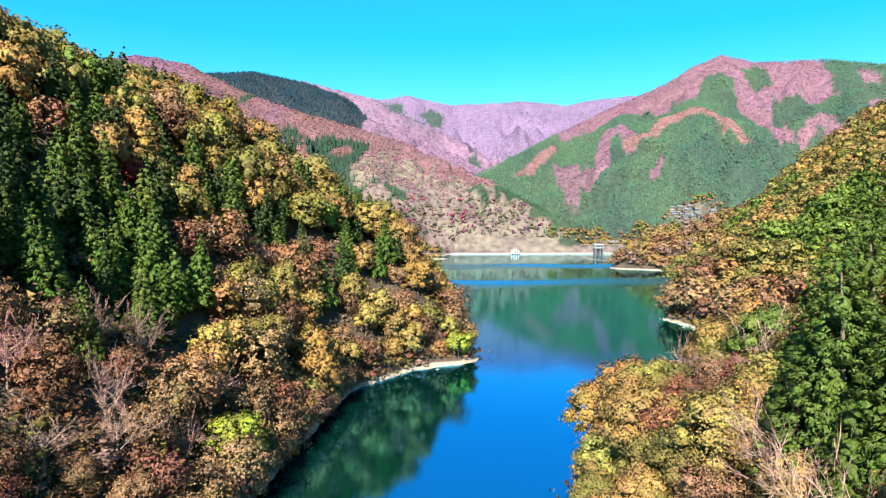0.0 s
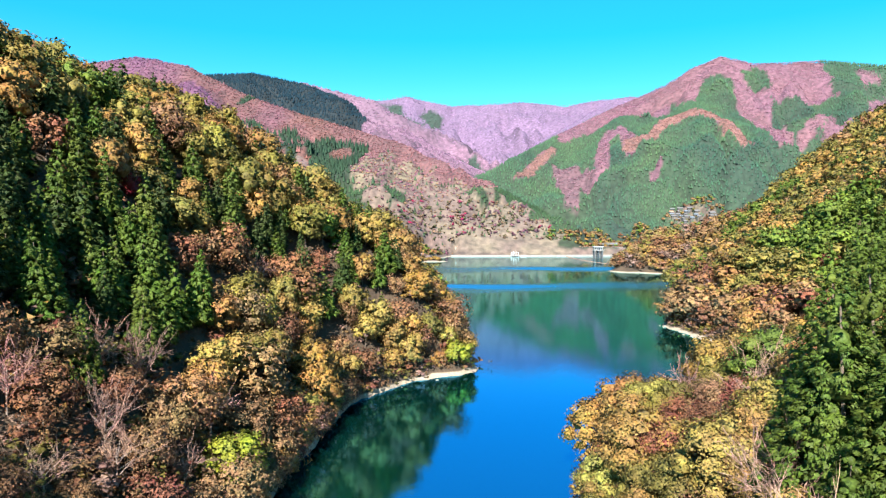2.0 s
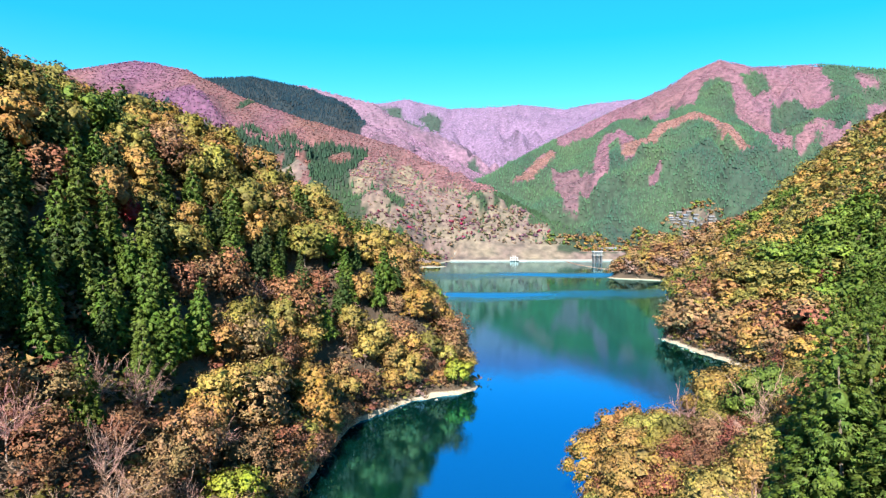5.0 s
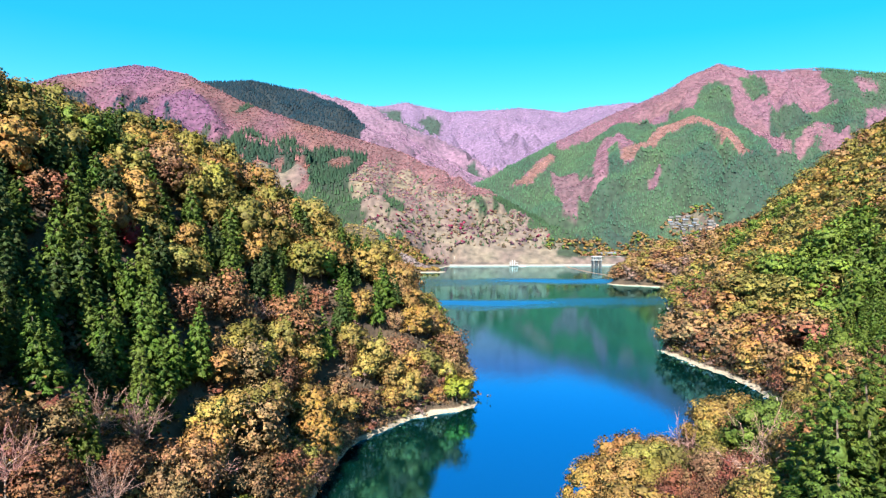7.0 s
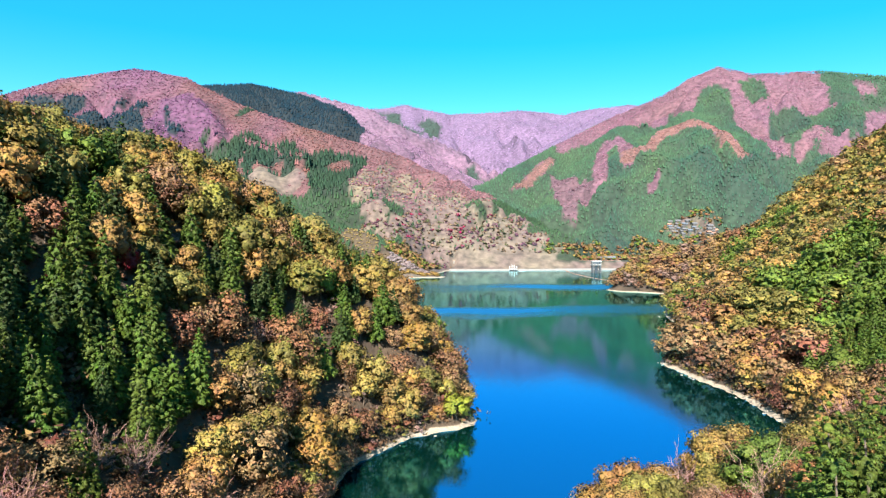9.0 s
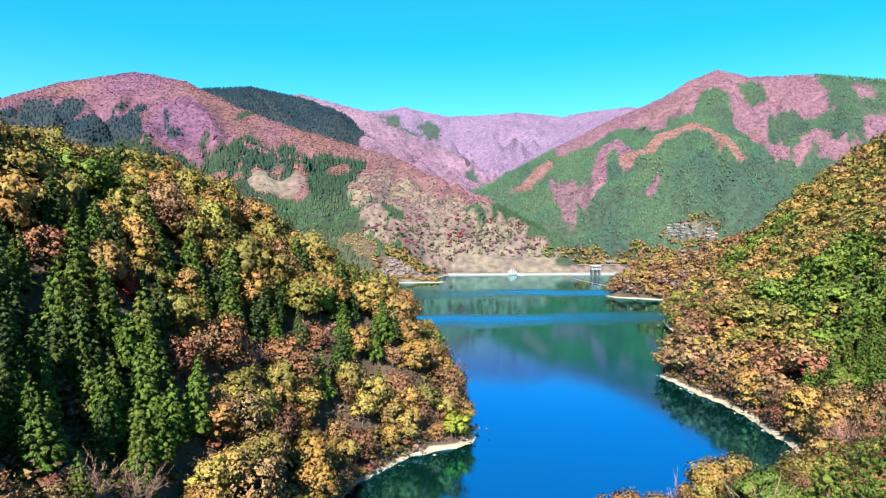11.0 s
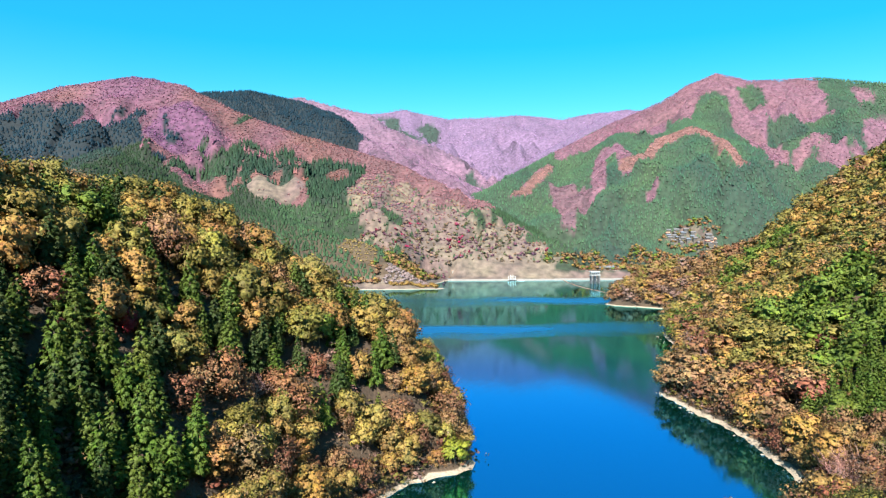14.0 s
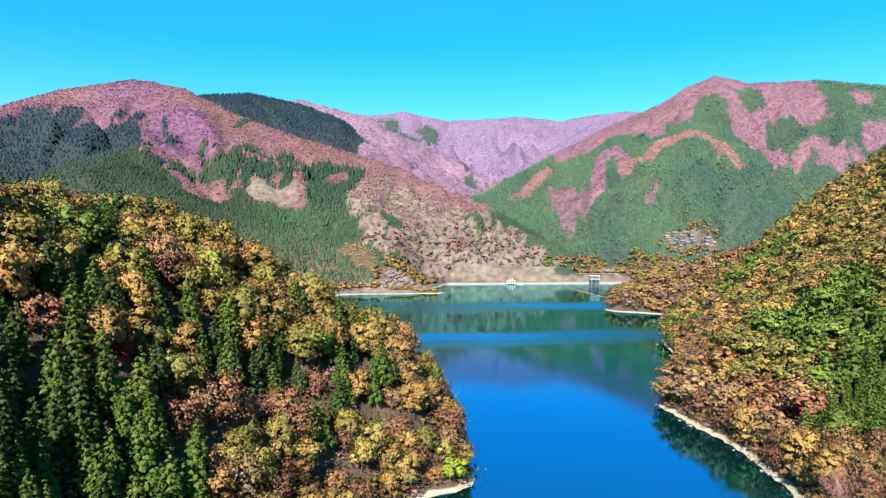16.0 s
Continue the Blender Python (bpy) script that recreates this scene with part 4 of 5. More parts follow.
    for kind, tx, ty, th in marked:
        stand(kind, tx, ty, float(land(tx, ty)), 10, th * rng.uniform(0.88, 1.12))
    # small trees that lean out over the water along the steep banks
    for (ax, ay), (bx, by), n in (((-32, 62), (-28.5, 98), 12), ((-28.5, 98), (-25.5, 140), 13), ((-25.5, 140), (-22, 165), 8), ((18, 62), (23, 98), 10), ((23, 98), (28, 116), 6), ((9, 205), (8, 280), 18)):
        for k in range(n):
            t = (k + rng.uniform(0.1, 0.9)) / n
            tx, ty = ax + (bx - ax) * t, ay + (by - ay) * t
            tx += (-1 if tx < 15 else 1) * rng.uniform(0.4, 1.6)
            kind = str(rng.choice(["rust", "tan", "golden", "olive", "yellow", "russet"], p=[0.22, 0.22, 0.17, 0.16, 0.08, 0.15]))
            stand(kind, tx, ty, float(land(tx, ty)), 3, rng.uniform(4.2, 6.8))
    for box in ((-150, 14, 45, 300, 5.2), (14, 190, 28, 215, 5.1)):
        x, y, z, d = spots(*box, rng)
        for i in range(len(x)):
            if x[i] < 0 and (d[i] > 95 or y[i] > 285):
                continue
            kind = str(near_species(x[i], y[i], d[i], rng))
            if min(math.hypot(x[i] - tx, y[i] - ty) for _, tx, ty, _ in marked) < 4.2:
                continue
            if in_oval(x[i], y[i], 42, 77, 4, 8):
                continue
            tall = 0.0
            if x[i] < 15 and d[i] > 24 and kind not in ("cedar", "pine", "bare"):
                if rng.uniform() < 0.20:
                    continue
                tall = rng.uniform(8.5, 14.0)
            if x[i] < 0 and y[i] < 92 and kind not in ("cedar", "pine"):
                tall = rng.uniform(4.6, 7.8)
            stand(kind, x[i], y[i], z[i], d[i], tall)
    for p in protos.values():
        for c in list(p.children):
            bpy.data.objects.remove(c)
        bpy.data.objects.remove(p)


def forest(name, label, shapes, x, y, z, height, width, colour, which, rng):
    """One joined wood: a shape for each spot, turned and scaled."""
    allv, allf, allc, alln, start = [], [], [], [], 0
    for s, (sv, sf, sn) in enumerate(shapes):
        pick = np.nonzero(which == s)[0]
        if not len(pick):
            continue
        a = rng.uniform(0, 2 * np.pi, len(pick))
        ca, sa, w, h = np.cos(a), np.sin(a), width[pick], height[pick]
        vx = (sv[None, :, 0] * ca[:, None] - sv[None, :, 1] * sa[:, None]) * w[:, None] + x[pick][:, None]
        vy = (sv[None, :, 0] * sa[:, None] + sv[None, :, 1] * ca[:, None]) * w[:, None] + y[pick][:, None]
        vz = sv[None, :, 2] * h[:, None] + z[pick][:, None]
        allv.append(np.stack([vx, vy, vz], -1).reshape(-1, 3))
        allf.append((sf[None] + (np.arange(len(pick)) * len(sv))[:, None, None]).reshape(-1, sf.shape[1]) + start)
        nx = sn[None, :, 0] * ca[:, None] - sn[None, :, 1] * sa[:, None]
        ny = sn[None, :, 0] * sa[:, None] + sn[None, :, 1] * ca[:, None]
        alln.append(np.stack([nx, ny, np.broadcast_to(sn[None, :, 2], nx.shape)], -1).reshape(-1, 3))
        allc.append(np.repeat(colour[pick], len(sv), axis=0))
        start += len(pick) * len(sv)
    me = mesh_arrays(name, np.vstack(allv), np.vstack(allf), LEAF_WOOD, np.vstack(allc), normals=np.vstack(alln))
    return tagged(new(name, me), label, "forest", kind="stuff")


def twiggy(rng, blades=10):
    """A far bare tree: a loose tuft of upright blades, one unit high."""
    d = rng.normal(size=(blades, 3)) * (1, 1, 0.6)
    d /= np.linalg.norm(d, axis=1, keepdims=True)
    c = d * rng.uniform(0.1, 0.42, (blades, 1)) * (1, 1, 0.8) + (0, 0, 0.42)
    return leaf_blades(c, d * (1, 1, 0.4) + rng.normal(size=(blades, 3)) * 0.2 + (0, 0, 0.35), np.full(blades, 0.20), rng, 0.9, round_by=d + (0, 0, 0.35) + rng.normal(size=(blades, 3)) * 0.25)


def cone(rng, sides=5):
    verts = [(0.20 * math.cos(2 * math.pi * k / sides) * rng.uniform(0.75, 1.25), 0.20 * math.sin(2 * math.pi * k / sides) * rng.uniform(0.75, 1.25), rng.uniform(0.0, 0.2)) for k in range(sides)]
    nors = [(math.cos(2 * math.pi * k / sides), math.sin(2 * math.pi * k / sides), 0.35) for k in range(sides)]
    return np.array(verts + [(0, 0, 1)]), np.array([(k, (k + 1) % sides, sides) for k in range(sides)]), np.array(nors + [(0, 0, 1)])


def middle_woods():
    """The wooded slopes too far off to tell every tree apart."""
    rng = np.random.default_rng(8)
    shapes = [broadleaf_crown(rng, 250, 9, 0.060, 1, 0.28, False, 0.58) for _ in range(4)] + [cedar_crown(rng, 26, 6, 0.058) for _ in range(2)] + [broadleaf_crown(rng, 110, 6, 0.084, 1, 0.28, False, 0.55) for _ in range(4)]
    for name, label, boxes in (
        ("eastern_wood", "golden and olive autumn wood on the steep eastern hillside", [(20, 470, 190, 1010, 7.2)]),
        ("western_wood", "autumn wood on the back of the western hill", [(-260, 6, 150, 430, 7.2)]),
    ):
        xs, ys, zs, ds = spots(*boxes[0], rng, 0.74, 20)
        if name == "eastern_wood":
            keep = (ys > 215) | (xs > 190)
        else:
            keep = (ds > 95) | (ys > 285)
        e = 5.0
        facing = ((land(xs + e, ys) - zs) * xs + (land(xs, ys + e) - zs) * ys) / e / np.hypot(xs, ys)
        keep &= facing > (-0.12 if name == "eastern_wood" else 0.0)
        xs, ys, zs, ds = xs[keep], ys[keep], zs[keep], ds[keep]
        kinds = [str(near_species(xs[i], ys[i], ds[i], rng)) for i in range(len(xs))]
        conifer = np.array([k in ("cedar", "pine") for k in kinds])
        table = {**{k: v[0] for k, v in HUES.items()}, "cedar": CEDAR, "pine": PINE, "bare": (0.20, 0.125, 0.10)}
        colour = np.array([table[k] for k in kinds]) * rng.uniform(0.92, 1.34, (len(xs), 1))
        h = np.where(conifer, rng.uniform(13, 19, len(xs)), rng.uniform(8, 12, len(xs)))
        w = np.where(conifer, h * 1.2, h * rng.uniform(1.15, 1.5, len(xs)))
        which = np.where(conifer, rng.integers(4, 6, len(xs)), rng.integers(0, 4, len(xs)) + np.where(np.hypot(xs, ys) > 430, 6, 0))
        forest(name, label, shapes, xs, ys, zs, h, w, colour, which, rng)


def far_woods():
    """Mountain woods: bare pink-brown broadleaf forest and dark plantations, with haze in their colours."""
    rng = np.random.default_rng(9)
    shapes = [twiggy(rng) for _ in range(4)] + [cone(rng) for _ in range(3)] + [broadleaf_crown(rng, 10, 2, 0.19) for _ in range(3)]
    for name, label, box in (
        ("lakeside_wood", "mixed green and brown wood above the far shore", (-940, 940, 860, 1300, 5.9)),
        ("mountain_wood", "pinkish bare forest and green plantations on the mountain flanks, haze in their colours", (-1620, 1620, 1300, 2250, 6.6)),
        ("distant_wood", "bare forest on the far crest, painted lilac with haze", (-1300, 1500, 2250, 3720, 21.0)),
    ):
        x, y = grid_spots(*box, rng)
        keep = (np.abs(x) < 0.72 * y + 20) & ((x > -420) | (y > 1040))
        x, y = x[keep], y[keep]
        d = shore_distance(x, y)
        z = land(x, y)
        e = 6.0
        gy, gx = (land(x, y + e) - z) / e, (land(x + e, y) - z) / e
        facing = (gx * x + gy * y) / np.hypot(x, y)
        op = open_slope(x, y)
        bushes = np.where(x < 120, 0.70 + 0.30 * ramp(z + 50 * (fbm(x, y, 50, 98, 3) - 0.5), 95, 140), 0.70) * (0.4 + 1.2 * fbm(x, y, 45, 97, 3))
        keep = (d > 12) & (facing > -0.55) & ~(op & (rng.uniform(size=len(x)) > bushes)) & (z > 2.2) & ~(clearing(x, y, z, 0) & (rng.uniform(size=len(x)) > 0.42))
        keep &= ~((x > 18) & (x < 335) & (y < 1142) & (y > 1060)) & ~((x > -86) & (x < 2) & (y > 905) & (y < 960)) & ~(in_oval(x, y, -325, 1272, 58, 42) & (rng.uniform(size=len(x)) > 0.07))
        x, y, z, op = x[keep], y[keep], z[keep], op[keep]
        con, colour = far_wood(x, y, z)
        con = np.where(op, rng.uniform(size=len(x)) < 0.08, con ^ (rng.uniform(size=len(x)) < 0.003 + 0.13 * in_patch(x, y, MIXED_WOOD, 30)))
        autumn = np.array([HUES[k][0] for k in ("golden", "tan", "rust", "tan", "olive", "green")])[rng.integers(0, 6, len(x))] * 0.7
        shore_wood = (z < 40 + 40 * (fbm(x, y, 60, 91) - 0.5)) & ~op & (y < 1290) & ((x > -105 + 110 * (fbm(x, y, 40, 92, 2) - 0.5)) | (z < 12))
        shore_wood |= (clearing(x, y, z, 26) & (rng.uniform(size=len(x)) < 0.55)) | in_oval(x, y, 390, 1215, 40, 40)
        colour = np.where(shore_wood[:, None], autumn, colour)
        con = con & ~shore_wood
        shrub = op & ~con
        grove = shrub & (z > 108 + 40 * (fbm(x, y, 50, 98, 3) - 0.5))
        shrub = shrub & ~grove
        warm = np.array(((0.24, 0.10, 0.11), (0.20, 0.08, 0.13), (0.26, 0.16, 0.10), (0.17, 0.10, 0.11)))[rng.integers(0, 4, len(x))] * 0.9
        colour = np.where(grove[:, None], warm, colour)
        kind = rng.uniform(size=len(x)) + 0.5 * (fbm(x, y, 40, 95) - 0.5) - 0.6 * in_oval(x, y, -160, 1214, 60, 16)
        tone = np.where((kind < 0.07)[:, None], np.array((0.28, 0.03, 0.08)), np.where((kind < 0.36)[:, None], np.array((0.16, 0.075, 0.105)), np.where((kind < 0.72)[:, None], np.array((0.22, 0.145, 0.095)), np.array((0.095, 0.10, 0.045)))))
        colour = np.where(shrub[:, None], tone, np.where((op & con)[:, None], np.array((0.045, 0.085, 0.045)), colour))
        colour = np.where((clearing(x, y, z, 0) & ~con)[:, None], autumn * 0.8, colour)
        colour = colour * rng.uniform(0.88, 1.12, (len(x), 1)) * np.where(con | shrub, 1.0, 1.42)[:, None]
        size = {"lakeside_wood": 0.9, "mountain_wood": 1.0, "distant_wood": 1.4}[name]
        h = np.where(con, rng.uniform(6.5, 10, len(x)), np.where(shore_wood, rng.uniform(6, 9, len(x)), rng.uniform(3.8, 6.0, len(x)))) * size * np.where(shrub, rng.uniform(0.40, 1.0, len(x)) ** 1.7 * 1.7, np.where(grove, 1.15, 1))
        spires = con & (in_patch(x, y, MIXED_WOOD, 30) | in_patch(x, y, SCREE_WOOD, 18) | in_patch(x, y, LOW_MIXED, 15))
        h = np.where(spires, h * rng.uniform(1.3, 2.1, len(x)), h)
        w = np.where(con, h * np.where(spires, 0.9, 1.45), h * np.where(shrub, 1.0, np.where(shore_wood, 1.15, 1.5)))
        which = np.where(con, rng.integers(4, 7, len(x)), rng.integers(0, 4, len(x)))
        which = np.where(shore_wood & ~con, rng.integers(7, 10, len(x)), np.where(shrub, rng.integers(7, 10, len(x)), which))
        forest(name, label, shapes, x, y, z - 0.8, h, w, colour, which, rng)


def pale_thicket():
    """Bare pale bushes on the low spit by the far shore, with a rim of ochre shrubs at the water."""
    rng = np.random.default_rng(41)
    x, y = rng.uniform(-80, -4, 260), rng.uniform(914, 956, 260)
    rim = (y < 919) | (x > -14)
    z = land(x, y)
    keep = z > 0.4
    x, y, z, rim = x[keep], y[keep], z[keep], rim[keep]
    shapes = [twiggy(rng, 30) for _ in range(3)] + [broadleaf_crown(rng, 60, 5, 0.09, 1, 0.05) for _ in range(2)]
    h = np.where(rim, rng.uniform(3, 5, len(x)), rng.uniform(3.5, 5.5, len(x)))
    colour = np.where(rim[:, None], np.array(HUES["golden"][0]), np.array((0.30, 0.225, 0.22))) * rng.uniform(0.8, 1.1, (len(x), 1))
    forest("pale_thicket", "pale leafless bushes on the low spit", shapes, x, y, z - 0.4, h, h * 1.5, colour, np.where(rim, rng.integers(3, 5, len(x)), rng.integers(0, 3, len(x))), rng)


def undergrowth():
    """Low brush between the trees of the near banks, and bushes down to the water's edge."""
    rng = np.random.default_rng(21)
    shapes = [broadleaf_crown(rng, 110, 4, 0.065, 1, 0.1, True) for _ in range(4)] + [broadleaf_crown(rng, 30, 2, 0.10, 1, 0.05, True) for _ in range(4)]
    for name, box in (("western_brush", (-110, 14, 48, 290, 3.5)), ("eastern_brush", (12, 150, 34, 330, 3.3))):
        x, y, z, d = spots(*box, rng, 0.70, 8)
        keep = rng.uniform(size=len(x)) < np.where(d < 40, 0.9, 0.8)
        x, y, z = x[keep], y[keep], z[keep]
        h = rng.uniform(1.5, 4.0, len(x))
        ex, ey, ez, ed = spots(box[0], box[1], box[2], box[3], 1.9, rng, 0.70, 8)
        rim = (ed < beach(ex, ey, ed) + 6.5) | ((ex < 0) & (ey < 112) & (ed < 42) & (rng.uniform(size=len(ex)) < 0.55))
        x, y, z, h = np.concatenate([x, ex[rim]]), np.concatenate([y, ey[rim]]), np.concatenate([z, ez[rim]]), np.concatenate([h, rng.uniform(1.8, 4.2, rim.sum())])
        tone = np.array([HUES[k][0] for k in ("rust", "tan", "olive", "russet", "tan", "golden")] + [TWIG])[rng.integers(0, 7, len(x))] * rng.uniform(0.55, 0.85, (len(x), 1))
        which = rng.integers(0, 4, len(x)) + np.where(np.hypot(x, y) < 92, 0, 4)
        forest(name, "low brown brush and dry grass under the trees", shapes, x, y, z - 0.5, h, h * rng.uniform(1.0, 1.5, len(x)), tone, which, rng)


def ground_at(x, y):
    return float(land(np.array([x]), np.array([y]))[0])


def intake_tower(x, y):
    """Gatehouse on four legs standing in the lake."""
    root = tagged(new("intake_tower"), "concrete intake tower with a white-roofed gatehouse standing in the lake", "tower")
    root.location = (x, y, 0)
    # legs and beams carry the deck's shade in their colour
    for sx in (-1, 1):
        for sy in (-1, 1):
            part("leg", box_bm(sx * 6 - 0.9, sy * 4.5 - 0.9, -12, sx * 6 + 0.9, sy * 4.5 + 0.9, 12.5, 0.12), SHADED_CONCRETE, root)
    for z in (3.5, 8.0):
        for sy in (-1, 1):
            part("beam", box_bm(-5.1, sy * 4.5 - 0.5, z, 5.1, sy * 4.5 + 0.5, z + 0.9, 0.06), SHADED_CONCRETE, root)
        for sx in (-1, 1):
            part("beam", box_bm(sx * 6 - 0.5, -3.6, z, sx * 6 + 0.5, 3.6, z + 0.9, 0.06), SHADED_CONCRETE, root)
    part("gate_shaft", box_bm(-2.2, -1.6, -12, 2.2, 2.8, 12.5, 0.1), DARK_METAL, root, "dark steel intake gate")
    part("deck", box_bm(-8.2, -6.6, 12.5, 8.2, 6.6, 13.5, 0.1), OLD_CONCRETE, root)
    house = part("gatehouse", box_bm(-6.6, -5.0, 13.5, 6.6, 5.0, 18.6, 0.08), OLD_CONCRETE, root, "grey concrete gatehouse")
    part("roof", box_bm(-7.6, -6.0, 18.6, 7.6, 6.0, 19.5, 0.15), WHITE_PAINT, root)
    for k in range(4):
        part("window", box_bm(-5.6 + k * 2.9, -5.06, 14.3, -3.2 + k * 2.9, -4.9, 17.6), GLASS, house)
    for k in range(9):
        part("rail_post", box_bm(-8.1 + k * 2.0, -6.5, 13.5, -8.0 + k * 2.0, -6.4, 14.7), WHITE_PAINT, root)
    part("handrail", box_bm(-8.15, -6.52, 14.7, 8.1, -6.38, 14.82), WHITE_PAINT, root)


def landing_stage(x, y):
    """White steel frame with a floating stage at the far shore."""
    root = tagged(new("landing_stage"), "white steel mooring frame and floating stage at the far shore", "pier")
    root.location = (x, y, 0)
    for k in range(4):
        for sy in (0, 5):
            part("post", box_bm(-6.3 + k * 4, sy - 0.2, -6, -5.95 + k * 4, sy + 0.2, 11 - 2.5 * abs(k - 1.5), 0.04), WHITE_PAINT, root)
    for z in (3.4, 6.6):
        part("beam", box_bm(-6.6, -0.25, z, 6.6, 0.25, z + 0.3, 0.04), WHITE_PAINT, root)
    part("platform", box_bm(-7.5, -1.2, 1.2, 7.5, 6.2, 1.7, 0.05), CONCRETE, root)
    part("pontoon", box_bm(9.5, -2, -0.4, 20, 2.5, 0.9, 0.2), WHITE_PAINT, root, "white floating pontoon")


def floating_boom(a, b):
    """A chain of orange floats across the water."""
    a, b = Vector(a), Vector(b)
    root = tagged(new("floating_boom"), "long line of faded orange floats across the water", "boom")
    n = int((b - a).length / 4.2)
    turn = math.atan2((b - a).y, (b - a).x)
    bm = bmesh.new()
    bmesh.ops.create_cone(bm, cap_ends=True, segments=8, radius1=0.45, radius2=0.45, depth=3.4, matrix=Matrix.Rotation(radians(90), 4, "Y"))
    bmesh.ops.bevel(bm, geom=[e for e in bm.edges if abs(e.verts[0].co.x - e.verts[1].co.x) < 0.01], offset=0.16, segments=1, affect="EDGES")
    me = bpy.data.meshes.new("float")
    bm.to_mesh(me)
    bm.free()
    me.materials.append(FLOAT)
    for k in range(n):
        t = (k + 0.5) / n
        ob = new("float", me)
        ob.parent = root
        sag = 9 * math.sin(math.pi * t)
        ob.matrix_basis = pose(a.x + (b.x - a.x) * t - sag, a.y + (b.y - a.y) * t, 0.18, 0, 0, math.degrees(turn) + math.cos(math.pi * t) * 6)


def house(x, y, wide, deep, high, turn, roof_mat, label):
    """A village house: walls on a stone footing, overhanging gable roof, windows and a door."""
    z = ground_at(x, y)
    root = tagged(new("house"), label, "house", "houses of the hillside village")
    root.matrix_basis = pose(x, y, z, 0, 0, turn)
    w, d = wide / 2, deep / 2
    part("footing", box_bm(-w - 0.15, -d - 0.15, -7, w + 0.15, d + 0.15, 0.7, 0.05), STONE_FOOTING, root)
    wall = part("wall", box_bm(-w, -d, 0.7, w, d, 0.7 + high, 0.04), PLASTER, root)
    bm = bmesh.new()
    rise, eave, base = deep * 0.34, 1.3, 0.7 + high
    prof = [(-d - eave, base - 0.15), (0, base + rise), (d + eave, base - 0.15), (d + eave, base - 0.5), (0, base + rise - 0.45), (-d - eave, base - 0.5)]
    ends = [[bm.verts.new((sx * (w + 0.7), py, pz)) for py, pz in prof] for sx in (-1, 1)]
    bm.faces.new(ends[0])
    bm.faces.new(ends[1][::-1])
    for k in range(6):
        bm.faces.new((ends[0][k], ends[1][k], ends[1][(k + 1) % 6], ends[0][(k + 1) % 6]))
    bmesh.ops.recalc_face_normals(bm, faces=bm.faces)
    part("roof", bm, roof_mat, root)
    bm = bmesh.new()
    for sx in (-1, 1):
        tri = [bm.verts.new((sx * (w - 0.05), py, pz)) for py, pz in ((-d, base), (d, base), (0, base + rise - 0.5))]
        bm.faces.new(tri)
    part("gable", bm, PLASTER, root)
    for k in range(max(2, int(wide // 3))):
        cx = -w + (k + 0.5) * wide / max(2, int(wide // 3))
        for fl in range(2 if high > 4.5 else 1):
            part("window", box_bm(cx - 0.8, -d - 0.06, 1.7 + 2.7 * fl, cx + 0.8, -d + 0.1, 3.0 + 2.7 * fl), GLASS, wall)
    part("door", box_bm(w - 1.6, -d - 0.05, 0.7, w - 0.6, -d + 0.1, 2.75), DARK_METAL, wall, "dark front door")


def village():
    """Houses in rows up the slope; each stands where the ground reaches its height."""
    rng = np.random.default_rng(51)
    rows = []
    for level, x0, x1, n in ((59, 486, 530, 5), (64, 474, 529, 6), (69, 470, 522, 6), (74, 468, 514, 5), (79, 469, 506, 4), (85, 472, 500, 3)):
        for k in range(n):
            roof = (ROOF_TILE, ROOF_TILE, ROOF_TILE, ROOF_BLUE, ROOF_TILE, ROOF_RED, ROOF_TILE)[int(rng.integers(0, 7))]
            rows.append((x0 + (x1 - x0) * (k + rng.uniform(-0.15, 0.15)) / max(1, n - 1), level + rng.uniform(-1.2, 1.2), rng.uniform(6.5, 10.5), rng.uniform(5.5, 7.5), float(rng.choice([2.6, 2.9, 4.0])), rng.uniform(-14, 14), roof))
    words = {ROOF_TILE: "plastered hillside house with a grey tiled roof", ROOF_BLUE: "plastered hillside house with a blue metal roof", ROOF_RED: "plastered hillside house with a rusty red roof"}
    ys = np.arange(1190, 1420, 1.0)
    for x, level, w, d, h, turn, mat in rows:
        up = land(np.full(len(ys), float(x)), ys)
        y = float(ys[int(np.argmax(up >= level))])
        house(x, y, w, d, h, turn, mat, words[mat])
    for x, y, w, d, turn, mat in ((300, 1150, 14, 8, 4, ROOF_TILE), (318, 1158, 11, 8, -10, ROOF_BLUE), (283, 1147, 9, 6, 0, ROOF_TILE)):
        house(x, y, w, d, 3.4, turn, mat, "low pale building beside the shore road")


def shore_road():
    """The road on its concrete wall above the far shore."""
    x0, x1, y, top = 22, 318, 1133, 14.6
    bm = box_bm(x0, y, 3, x1, y + 7, top, 0.1)
    ob = part("road", bm, ASPHALT, None)
    tagged(ob, "narrow grey asphalt road above the far shore", "road", kind="structure")
    wall = tagged(part("retaining_wall", box_bm(x0, y - 0.9, 2, x1, y - 0.05, top + 0.5, 0.05), OLD_CONCRETE, None), "long pale concrete retaining wall of the shore road", "wall", kind="structure")
    rail = tagged(new("guard_rail"), "rusty brown steel guard rail along the shore road", "guard rail")
    rail.location = (x0, y - 0.45, top + 0.5)
    part("rail", box_bm(0, -0.12, 0.55, x1 - x0, -0.02, 0.95, 0.02), ROOF_RED, rail)
    for k in range(75):
        part("post", box_bm(k * 4.0, -0.02, 0, k * 4.0 + 0.16, 0.12, 0.95), ROOF_RED, rail)


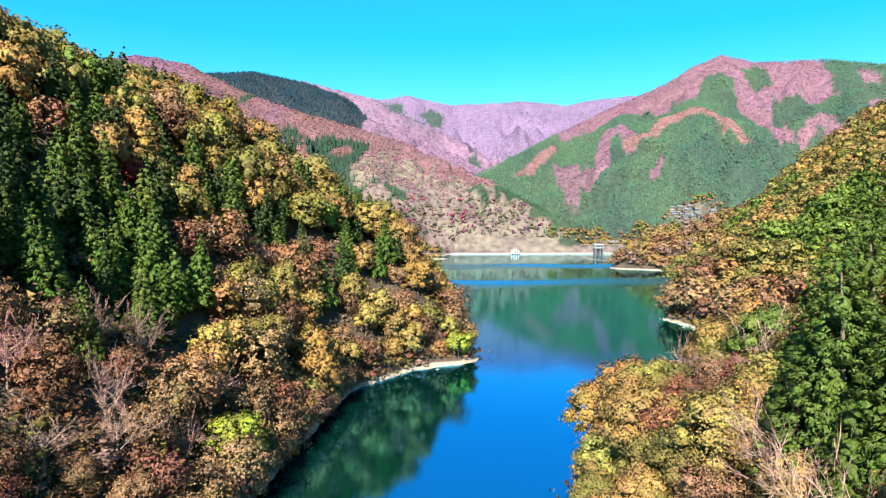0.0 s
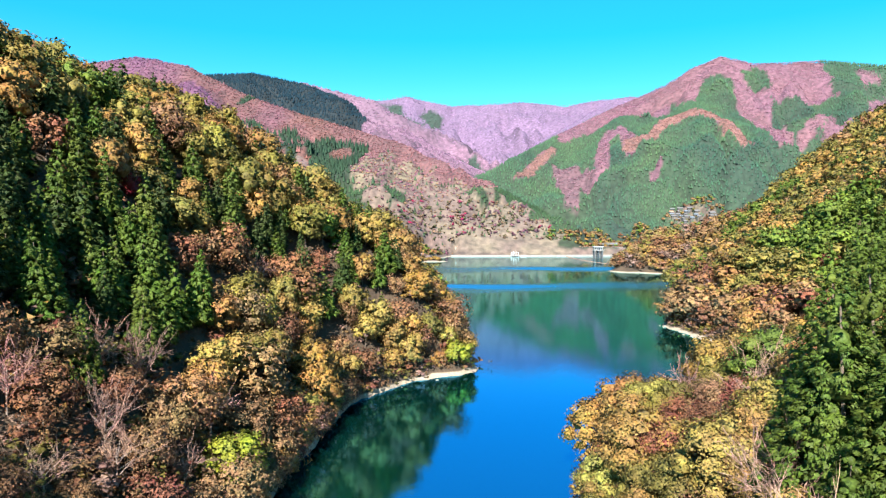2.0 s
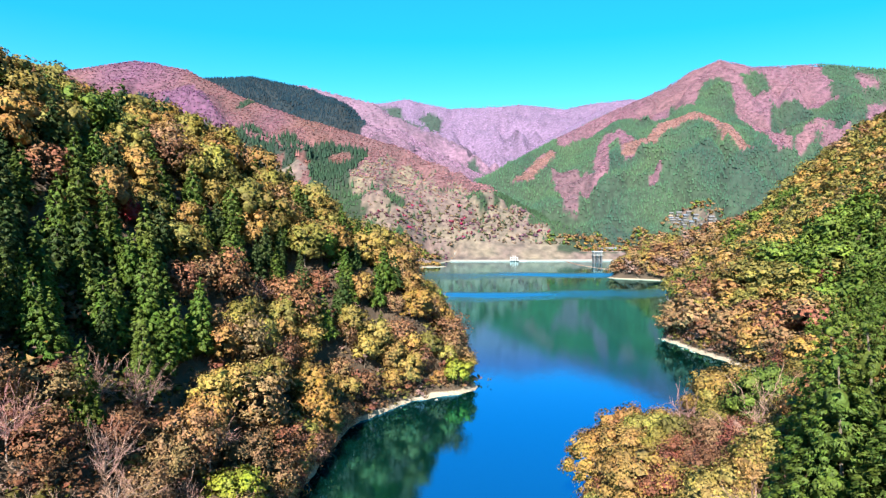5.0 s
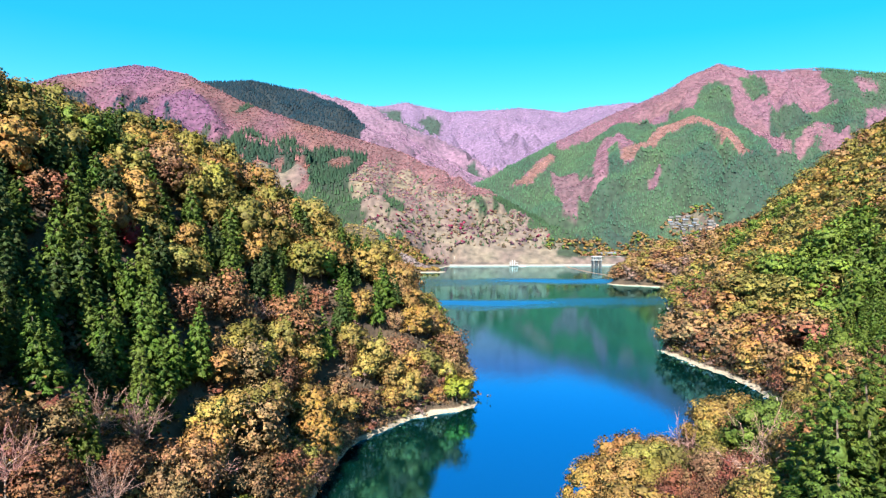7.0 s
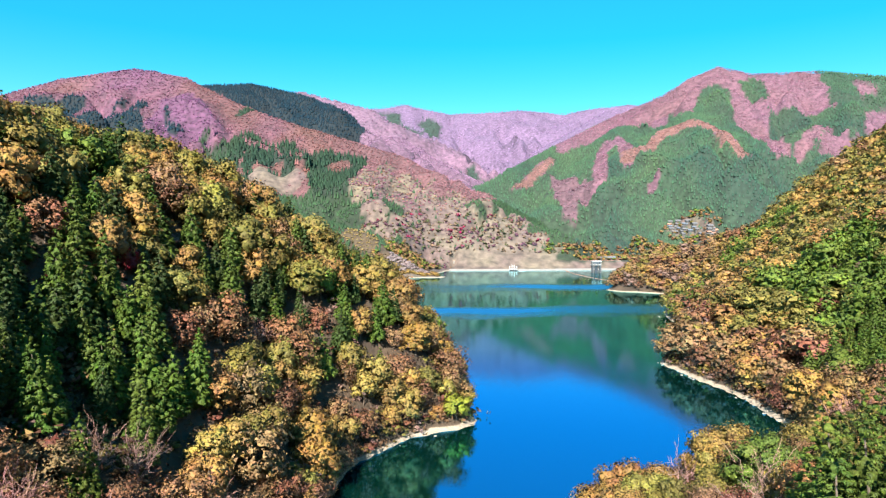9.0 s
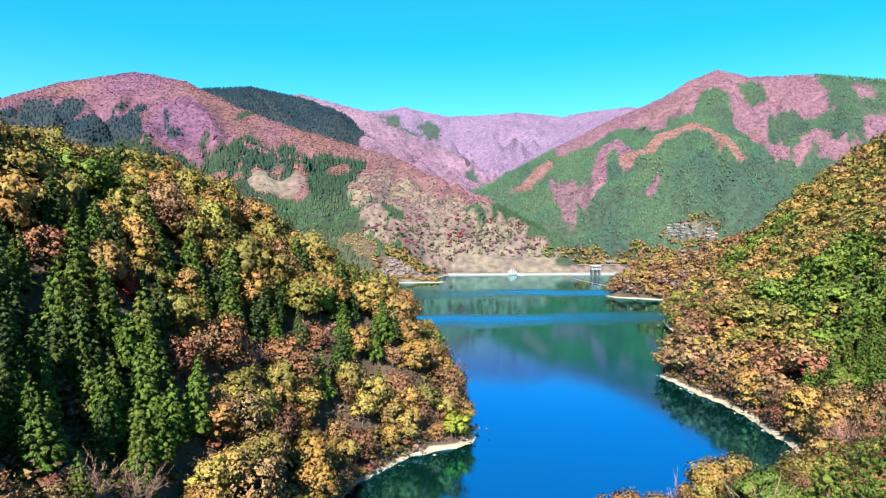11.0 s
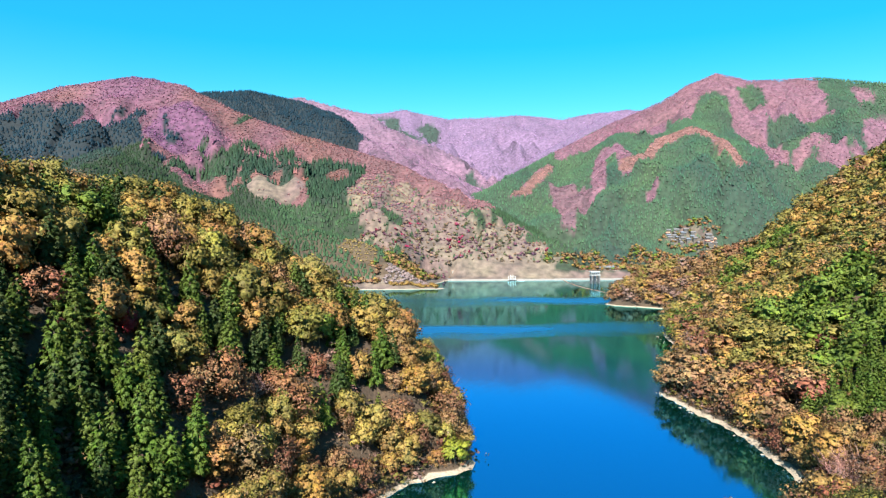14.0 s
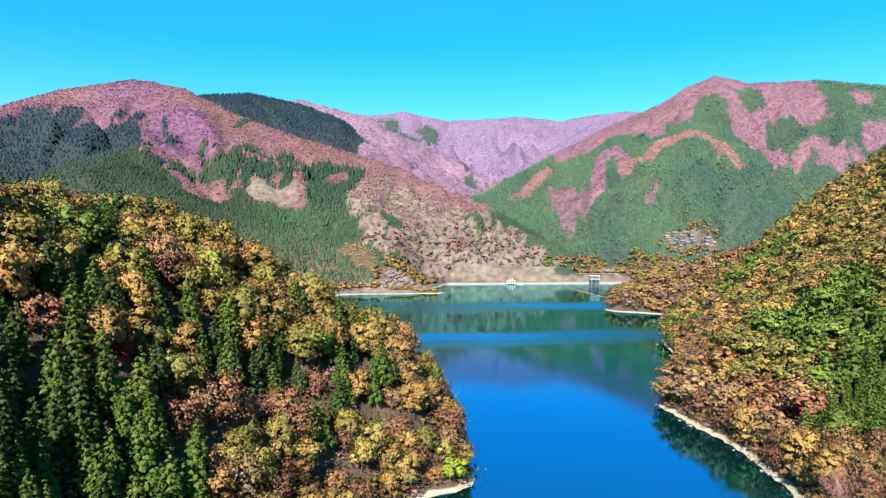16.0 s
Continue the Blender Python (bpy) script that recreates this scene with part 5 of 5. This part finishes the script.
def revetment():
    """Sloping concrete facing along the far shore, with a flat berm on top."""
    bm = bmesh.new()
    line = [(14, 1085), (90, 1088), (180, 1092), (260, 1097), (326, 1101)]
    prof = [(0, -3), (0, 0.3), (6, 2.3), (15, 2.6), (15, -3)]
    rings = [[bm.verts.new((x, y + py, pz)) for py, pz in prof] for x, y in line]
    for p, q in zip(rings, rings[1:]):
        for k in range(4):
            bm.faces.new((p[k], q[k], q[k + 1], p[k + 1]))
    bm.faces.new(rings[0])
    bm.faces.new(rings[-1][::-1])
    bmesh.ops.recalc_face_normals(bm, faces=bm.faces)
    tagged(part("revetment", bm, PALE_CONCRETE, None), "long pale concrete facing of the far shore bank", "embankment", kind="structure")


def shore_rocks():
    """Pale boulders at the water's edge."""
    rng = np.random.default_rng(31)
    shapes = []
    for _ in range(5):
        bm = bmesh.new()
        bmesh.ops.create_icosphere(bm, subdivisions=2, radius=1)
        for v in bm.verts:
            v.co *= 0.75 + 0.5 * noise.noise(v.co * 1.1 + Vector(rng.uniform(-9, 9, 3).tolist()) * 0 + Vector((len(shapes) * 7, 0, 0)))
            v.co.z *= 0.6
        me = bpy.data.meshes.new("shore_rock")
        bm.to_mesh(me)
        bm.free()
        me.materials.append(PALE_ROCK)
        shapes.append(me)
    lines = [((102, 296), (104, 262), 22), ((-19, 175), (6, 195.5), 5), ((178, 690), (236, 646), 20), ((160, 470), (147, 386), 14), ((109, 232), (107, 196), 14)]
    for (ax, ay), (bx, by), n in lines:
        for _ in range(n):
            t = rng.uniform()
            x, y = ax + (bx - ax) * t + rng.normal() * 0.8, ay + (by - ay) * t + rng.normal() * 0.8
            k = rng.uniform(0.25, 0.8)
            ob = new("shore_rock", shapes[int(rng.integers(0, 5))])
            ob.matrix_basis = pose(x, y, max(-0.1, ground_at(x, y)) + 0.1 * k, 0, 0, rng.uniform(0, 360)) @ Matrix.Diagonal((k * rng.uniform(0.8, 1.5), k, k, 1))
            tagged(ob, "pale weathered boulder at the water's edge", "rock", "boulders along the shore")


near_trees()
middle_woods()
far_woods()
undergrowth()
pale_thicket()
intake_tower(246, 1015)
landing_stage(123, 1088)
floating_boom((212, 1095, 0), (221, 834, 0))
village()
shore_road()
revetment()
shore_rocks()
